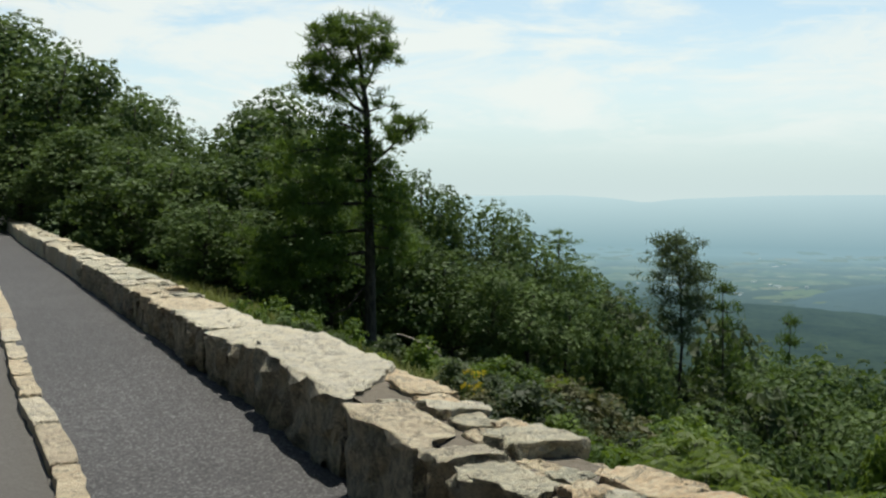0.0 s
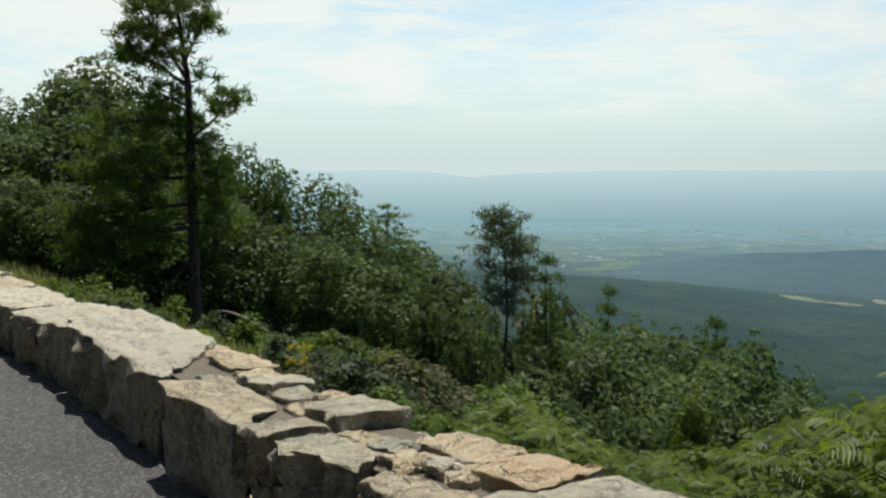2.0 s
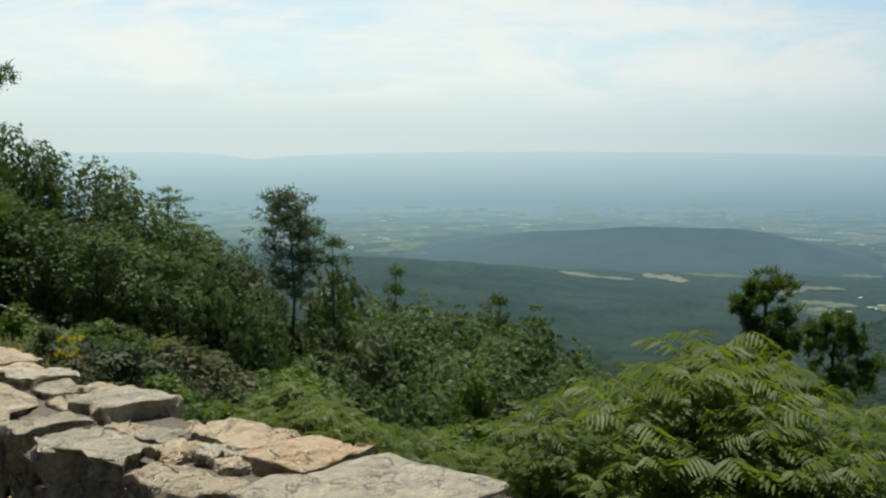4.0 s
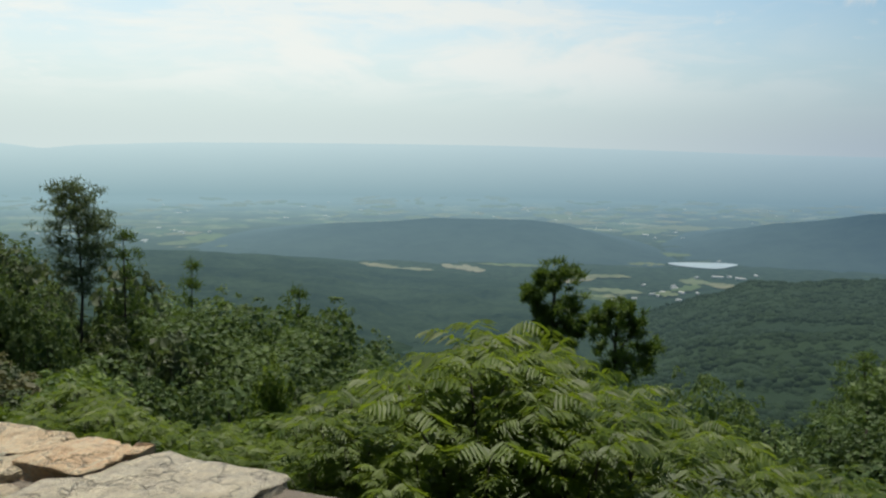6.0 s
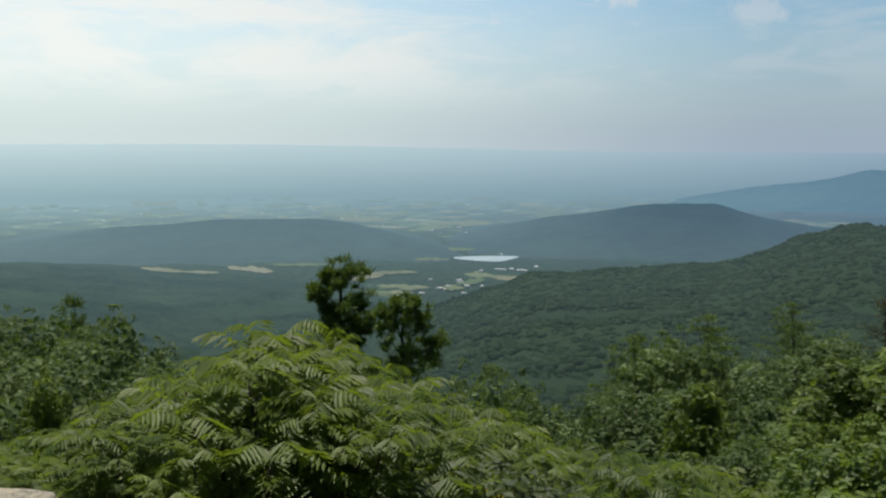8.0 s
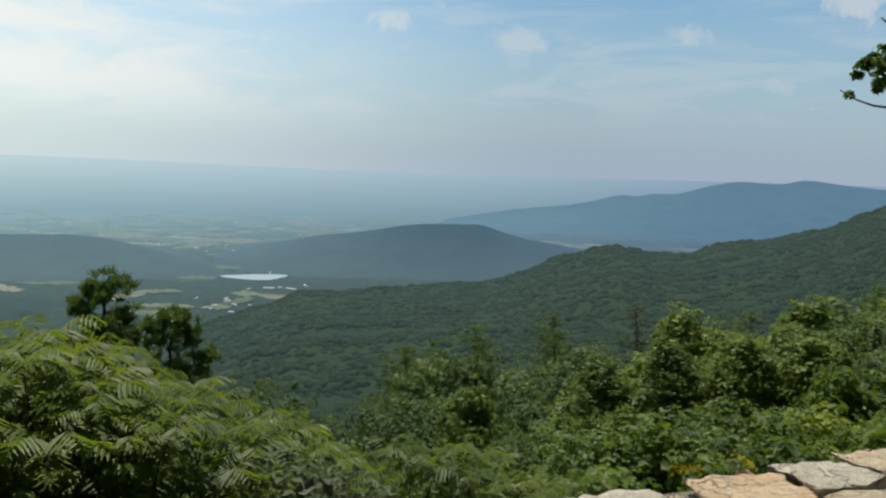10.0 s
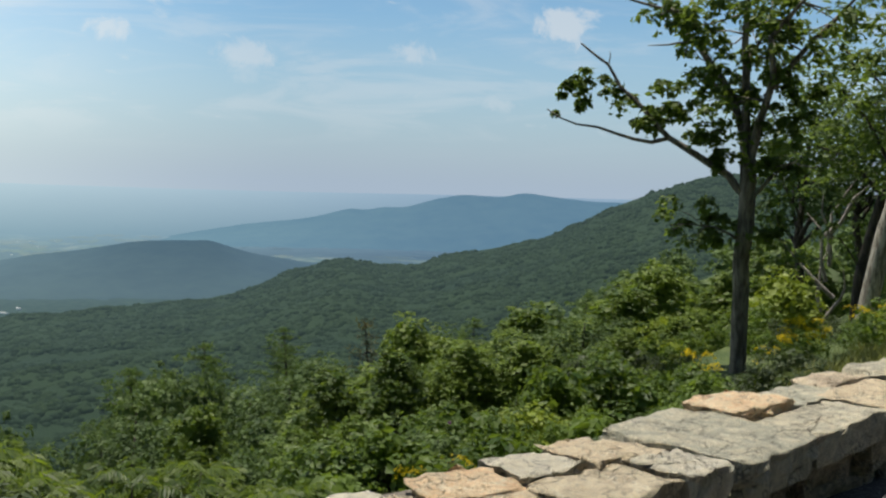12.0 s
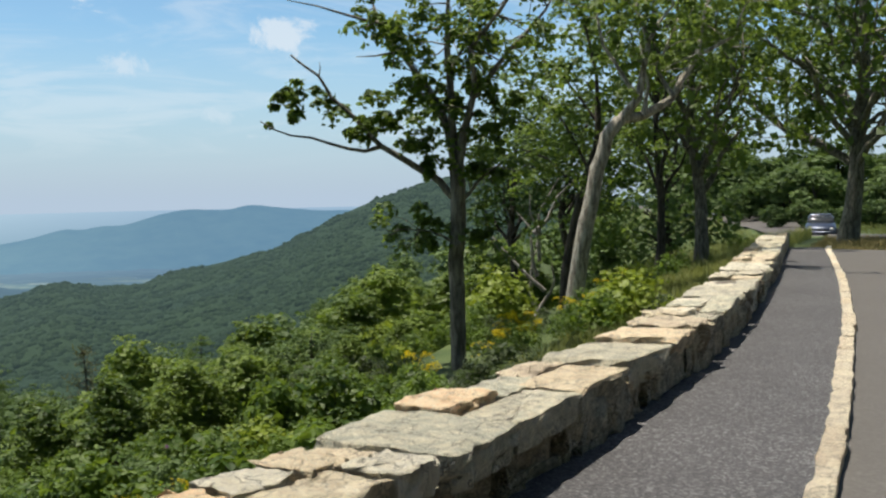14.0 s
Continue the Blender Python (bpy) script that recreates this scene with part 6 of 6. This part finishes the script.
# young trees and dark oaks rising out of the undergrowth: bearing, elevation of the top, distance, radius
for bases, rows in ((BRIGHT, ((69.7, -7.7, 15, 0.62), (68.4, -10.6, 12.5, 0.8), (72.7, -9.6, 13, 0.85), (76.4, -6.9, 19, 0.9), (80.5, -9.2, 14, 0.8), (83.2, -4.2, 22, 0.95), (82.0, -5.5, 20, 0.85), (85.1, -6.6, 18, 0.9), (80.4, -6.4, 21, 0.9), (79.0, -7.9, 17, 0.8), (58.5, -13.0, 10, 0.4), (70.9, -12.6, 10, 0.8), (77.5, -12.2, 10.5, 0.8), (74.6, -11.2, 12, 0.8),
                              (74.8, -8.4, 17, 0.8), (67.2, -11.8, 12, 0.7), (64.2, -13.0, 10, 0.6), (81.5, -11.0, 12, 0.7), (90.5, -5.0, 24, 1.2), (88.4, -4.6, 26, 1.2), (86.6, -4.4, 28, 1.2), (90.0, -3.0, 34, 1.4), (91.6, -4.2, 27, 1.0), (88.2, -2.6, 38, 1.5), (84.4, -8.6, 15, 0.8), (71.6, -8.9, 16, 0.7), (22.5, -12.2, 14, 0.4), (78.6, -10.2, 13, 0.7), (65.6, -13.6, 8.5, 0.5), (69.2, -13.8, 8.5, 0.6), (73.0, -13.4, 8.5, 0.6), (76.0, -13.4, 8.5, 0.6))),
                    (PINES, ((58.7, -9.3, 18, 0.45), (63.1, -8.4, 20, 0.5), (55.1, -10.6, 19, 0.5), (73.1, -7.6, 22, 0.7), (77.0, -7.4, 24, 0.6), (79.2, -6.0, 26, 0.6))),
                    (OAKS, ((56.7, -10.8, 17, 0.85), (58.6, -10.9, 17, 0.8), (55.2, -11.6, 16, 0.7), (60.4, -11.6, 16, 0.7), (52.9, -13.6, 13, 0.6), (54.6, -13.4, 12.5, 0.6), (57.2, -13.4, 12, 0.6), (65.1, -9.9, 16, 0.75), (66.6, -10.8, 15, 0.6), (63.6, -11.2, 14, 0.6), (62.0, -13.2, 11.5, 0.5), (78.0, -8.1, 20, 0.9), (74.0, -8.8, 20, 0.8),
                            (50.6, -14.4, 14, 0.6), (45.9, -12.4, 22, 0.9), (48.0, -13.4, 21, 0.9), (71.5, -7.9, 24, 0.9), (82.0, -5.6, 30, 1.2), (85.5, -5.2, 32, 1.4), (76.0, -10.6, 14, 0.6), (70.4, -10.6, 14, 0.6), (80.0, -10.4, 15, 0.7)))):
    for az, el, r, rad in rows:
        p = bearing(az, r)
        plant_copies(bases, [(p.x, p.y, EYE + r * math.tan(radians(el)), rad)], rng, 4)

# a dead brown conifer among the young trees
p = bearing(67.1, 19.0)
low = ground_z(p.x, p.y)
brown = tree_thing("dead_conifer", conifer(95, -1.15 - low, 0.45, 0.06, 0.6, 9, 5, 0.10, wood=BARK_DARK, mat=LEAF_RUST, tuft=0.14, gaps=0.2, rise=0.1), "dead brown conifer with a few withered needles", "tree", "")
brown.matrix_world = Matrix.Translation((p.x, p.y, low))

# ---- wildflowers ----


def goldenrod(seed):
    rng = np.random.default_rng(seed)
    w, lf, plumes = Geo(), Geo(), []
    for j in range(4):
        fl = Geo()
        plumes.append(fl)
        b, t = rng.normal(0, 0.05, 2), rng.normal(0, 0.12, 2)
        line = bend(rng, (b[0], b[1], -0.05), (t[0], t[1], rng.uniform(0.6, 0.85)), 5, 0.05)
        tube(w, line, [0.005, 0.005, 0.004, 0.003, 0.002], 4)
        lf.add(*leaves(rng, line[1:4], [0.06] * 3, 9, 0.09, 1.6, 0.2, 0.2))
        for q in range(6):
            a = rng.uniform(0, 6.28)
            e = line[-1] + np.array([math.cos(a) * 0.09, math.sin(a) * 0.09, -0.02 - 0.03 * q * rng.random()])
            fl.add(*leaves(rng, [line[-1] * 0.5 + e * 0.5, e], [0.025, 0.02], 14, 0.018, 1.0))
    ob = thing("goldenrod", "yellow-flowering goldenrod on green stems", "flower", "goldenrod behind the wall")
    part("stem", w.mesh("stem", LEAF_BRIGHT), ob), part("leaf", lf.mesh("leaf", LEAF_BRIGHT, False), ob)
    for fl in plumes:
        tagged(part("flower", fl.mesh("flower", PETAL, False), ob), kind="stuff")
    return ob


FLOWERS = [goldenrod(400 + i) for i in range(3)]
spots = [(90.4, 11.5), (91.0, 12.0), (90.0, 12.4), (91.6, 12.6), (89.2, 10.6), (92.2, 13.5), (86.4, 9.0), (86.0, 8.7), (71.0, 5.0), (71.8, 5.1), (72.6, 5.2), (70.2, 4.9), (44.5, 4.3), (46.0, 4.2), (47.5, 4.2), (49.2, 4.3), (51.0, 4.3), (52.0, 4.4), (43.0, 4.4), (28.0, 4.2), (1.2, 9.0), (95.0, 16.0), (95.6, 17.0), (96.5, 18.0), (94.2, 15.5), (93.4, 15.0)]
for i, (a, r) in enumerate(spots):
    p = bearing(a, r)
    k = 0.72 if 40 < a < 54 else 0.6 if r < 6 else 0.8
    m = Matrix.Translation((p.x, p.y, ground_z(p.x, p.y))) @ pose(0, 0, 0, 0, 0, 70 * i) @ Matrix.Diagonal((k, k, k * (0.9 + 0.08 * (i % 4)), 1))
    if i < 3:
        FLOWERS[i].matrix_world = m
    else:
        copy_thing(FLOWERS[i % 3], m)

trng = np.random.default_rng(5)
thistle = thing("thistle", "purple thistle flower on a tall green stem", "flower")
w, lf, fl = Geo(), Geo(), Geo()
line = bend(trng, (0, 0, -0.05), (0.05, 0, 1.15), 5, 0.04)
tube(w, line, [0.008, 0.007, 0.006, 0.005, 0.004], 5)
lf.add(*leaves(trng, line[1:4], [0.1] * 3, 10, 0.14, 1.5, 0.1, 0.22))
fl.add(*leaves(trng, [line[-1] + np.array([0, 0, 0.03])], [0.02], 50, 0.03, 0.8, -0.6, 0.16))
part("stem", w.mesh("stem", LEAF_BRIGHT), thistle), part("leaf", lf.mesh("leaf", LEAF_GREY, False), thistle), part("flower", fl.mesh("flower", PETAL_PURPLE, False), thistle)
p = bearing(72.3, 5.2)
thistle.matrix_world = Matrix.Translation((p.x, p.y, ground_z(p.x, p.y))) @ Matrix.Scale((0.12 - ground_z(p.x, p.y)) / 1.15, 4)

# pale fallen branch lying by the pine
br = Geo()
brng = np.random.default_rng(2)
a, b = bearing(-3.0, 17.5), bearing(-0.6, 17.0)
za, zb = ground_z(a.x, a.y) + 0.55, ground_z(b.x, b.y) + 0.35
tube(br, bend(brng, (a.x, a.y, za), (b.x, b.y, zb), 6, 0.05, 0.06), [0.012, 0.018, 0.022, 0.022, 0.026, 0.03], 6)
tagged(new("fallen_branch", br.mesh("fallen_branch", BARK_DEAD)), "bleached bare branch fallen among the bushes", "branch")

# ---- unseen wooded bank across the road, added behind the eye to block skylight ----
rng = np.random.default_rng(91)
UNSEEN_BANK = []
for s in np.arange(-34, 22, 4.0):
    x, y = along(s, -16.5 + rng.uniform(-1.5, 1.5))
    UNSEEN_BANK.append((x, y, ground_z(x, y) + rng.uniform(9, 12), 3.2))
    x, y = along(s + 2, -20 + rng.uniform(-1.5, 1.5))
    UNSEEN_BANK.append((x, y, ground_z(x, y) + rng.uniform(11, 14), 3.4))
plant_copies(FAR_OAKS, UNSEEN_BANK, rng, 8)
SLOPE = []
for i in range(60):
    a, r = rng.uniform(50, 96), 42 + 120 * rng.uniform() ** 1.3
    p = bearing(a, r)
    z, d = land(p.x, p.y)
    SLOPE.append((p.x, p.y, z[0] + rng.uniform(3.0, 5.5), 2.0))
for i in range(80):
    p = bearing(rng.uniform(70, 96), rng.uniform(34, 130))
    SLOPE.append((p.x, p.y, ground_z(p.x, p.y) + rng.uniform(3.0, 4.5), 2.2))
for x, y, top, r in SLOPE:
    ob, h, br = FAR_OAKS[int(rng.integers(len(FAR_OAKS)))]
    z = ground_z(x, y)
    k = (top - z) / h
    into_mass(ob, Matrix.Translation((x, y, z)) @ pose(0, 0, 0, 0, 0, float(rng.uniform(0, 360))) @ Matrix.Diagonal((k * 1.2, k * 1.2, k, 1)), "slope_wood")
WORDS = {"leaf_bright": "bright green", "leaf_oak": "dark green", "leaf_grey": "grey-green", "leaf_rust": "brownish", "leaf_yellow": "yellow-green"}
for (kind, leaf_name), (g, mat) in MASS.items():
    tagged(new(kind, g.mesh(kind, mat, False)), WORDS[leaf_name] + (" bushes crowding the slope below the wall" if kind == "thicket" else " treetops of the wood on the slope"), "bushes" if kind == "thicket" else "forest", kind="stuff")

# ---- the parked car ----


def paint(name, col, metal, rough, coat=0.0):
    m, n = material(name)
    pos = n.add("ShaderNodeTexCoord").outputs["Object"]
    dust = n.noise(pos, 9.0, 4.0).outputs[0]
    finish(n, n.add("ShaderNodeBsdfPrincipled", {"Base Color": n.mix(n.span(dust, 0.4, 0.8, 0.0, 0.25), col, (0.3, 0.28, 0.25)), "Metallic": metal, "Roughness": rough, "Coat Weight": coat}))
    return m


CAR_BLUE, GLASS_DARK, RUBBER, CHROME, LAMP = paint("car_blue", (0.030, 0.045, 0.085), 0.4, 0.35, 0.6), paint("car_glass", (0.02, 0.025, 0.03), 0.0, 0.06), paint("rubber", (0.02, 0.02, 0.02), 0.0, 0.8), paint("chrome", (0.7, 0.7, 0.7), 1.0, 0.2), paint("lamp_glass", (0.75, 0.75, 0.72), 0.0, 0.15)


def loft(sections, mat, name):
    """A hull skinned over closed cross-sections (lists of points)."""
    g = Geo()
    k = len(sections[0])
    for sec in sections:
        g.v.extend(sec)
    for i in range(len(sections) - 1):
        g.f += [(i * k + j, i * k + (j + 1) % k, (i + 1) * k + (j + 1) % k, (i + 1) * k + j) for j in range(k)]
    g.f += [tuple(range(k))[::-1], tuple((len(sections) - 1) * k + j for j in range(k))]
    return g.mesh(name, mat)


def hoop(y, half, z0, z1, tuck=0.85):
    return [(-half * 0.9, y, z0), (half * 0.9, y, z0), (half, y, z0 + (z1 - z0) * 0.35), (half * 0.98, y, z0 + (z1 - z0) * 0.75), (half * tuck, y, z1), (-half * tuck, y, z1), (-half * 0.98, y, z0 + (z1 - z0) * 0.75), (-half, y, z0 + (z1 - z0) * 0.35)]


car = thing("car", "dark blue sedan parked at the end of the overlook", "car")
part("body", loft([hoop(-2.2, 0.72, 0.34, 0.62), hoop(-2.1, 0.82, 0.24, 0.72), hoop(-1.2, 0.87, 0.2, 0.86), hoop(-0.8, 0.88, 0.2, 0.93), hoop(1.3, 0.88, 0.2, 0.95), hoop(1.9, 0.85, 0.22, 0.92), hoop(2.2, 0.74, 0.32, 0.8)], CAR_BLUE, "body"), car)
part("cabin", loft([hoop(-0.85, 0.76, 0.90, 0.95), hoop(-0.2, 0.74, 0.90, 1.38, 0.78), hoop(0.7, 0.74, 0.90, 1.42, 0.78), hoop(1.5, 0.74, 0.90, 0.98)], GLASS_DARK, "cabin"), car, "dark tinted windows")
part("roof", loft([hoop(-0.18, 0.60, 1.375, 1.40), hoop(0.3, 0.62, 1.40, 1.44), hoop(0.72, 0.60, 1.40, 1.435)], CAR_BLUE, "roof"), car)
wheel = Geo()
tube(wheel, [(-0.1, 0, 0), (-0.08, 0, 0), (0.08, 0, 0), (0.1, 0, 0)], [0.27, 0.32, 0.32, 0.27], 18)
wm = wheel.mesh("tyre", RUBBER)
rim = Geo()
tube(rim, [(-0.115, 0, 0), (-0.1, 0, 0), (0.1, 0, 0), (0.115, 0, 0)], [0.16, 0.19, 0.19, 0.16], 14)
rm = rim.mesh("rim", CHROME)
for sx in (-0.78, 0.78):
    for sy in (-1.35, 1.35):
        t = part("wheel", wm, car)
        t.location = (sx, sy, 0.32)
        part("rim", rm, t)
for sx in (-0.6, 0.6):
    part("headlight", loft([[(sx + q[0] * 0.15, -2.23 + 0.02 * i, 0.60 + q[2] * 0.3) for q in hoop(0, 0.8, -0.2, 0.2)] for i in range(4)], LAMP, "headlight"), car, "clear headlight")
part("grille", loft([[(q[0] * 0.42, -2.235 + 0.02 * i, 0.52 + q[2] * 0.3) for q in hoop(0, 0.8, -0.2, 0.2)] for i in range(3)], GLASS_DARK, "grille"), car, "dark grille")
part("bumper", loft([[(q[0], -2.27 + 0.04 * i, 0.40 + q[2] * 0.3) for q in hoop(0, 0.82, -0.2, 0.2)] for i in range(3)], CAR_BLUE, "bumper"), car)
car.matrix_world = Matrix.Translation((63.2, -18.5, -1.38)) @ pose(0, 0, 0, 0, 0, -106)
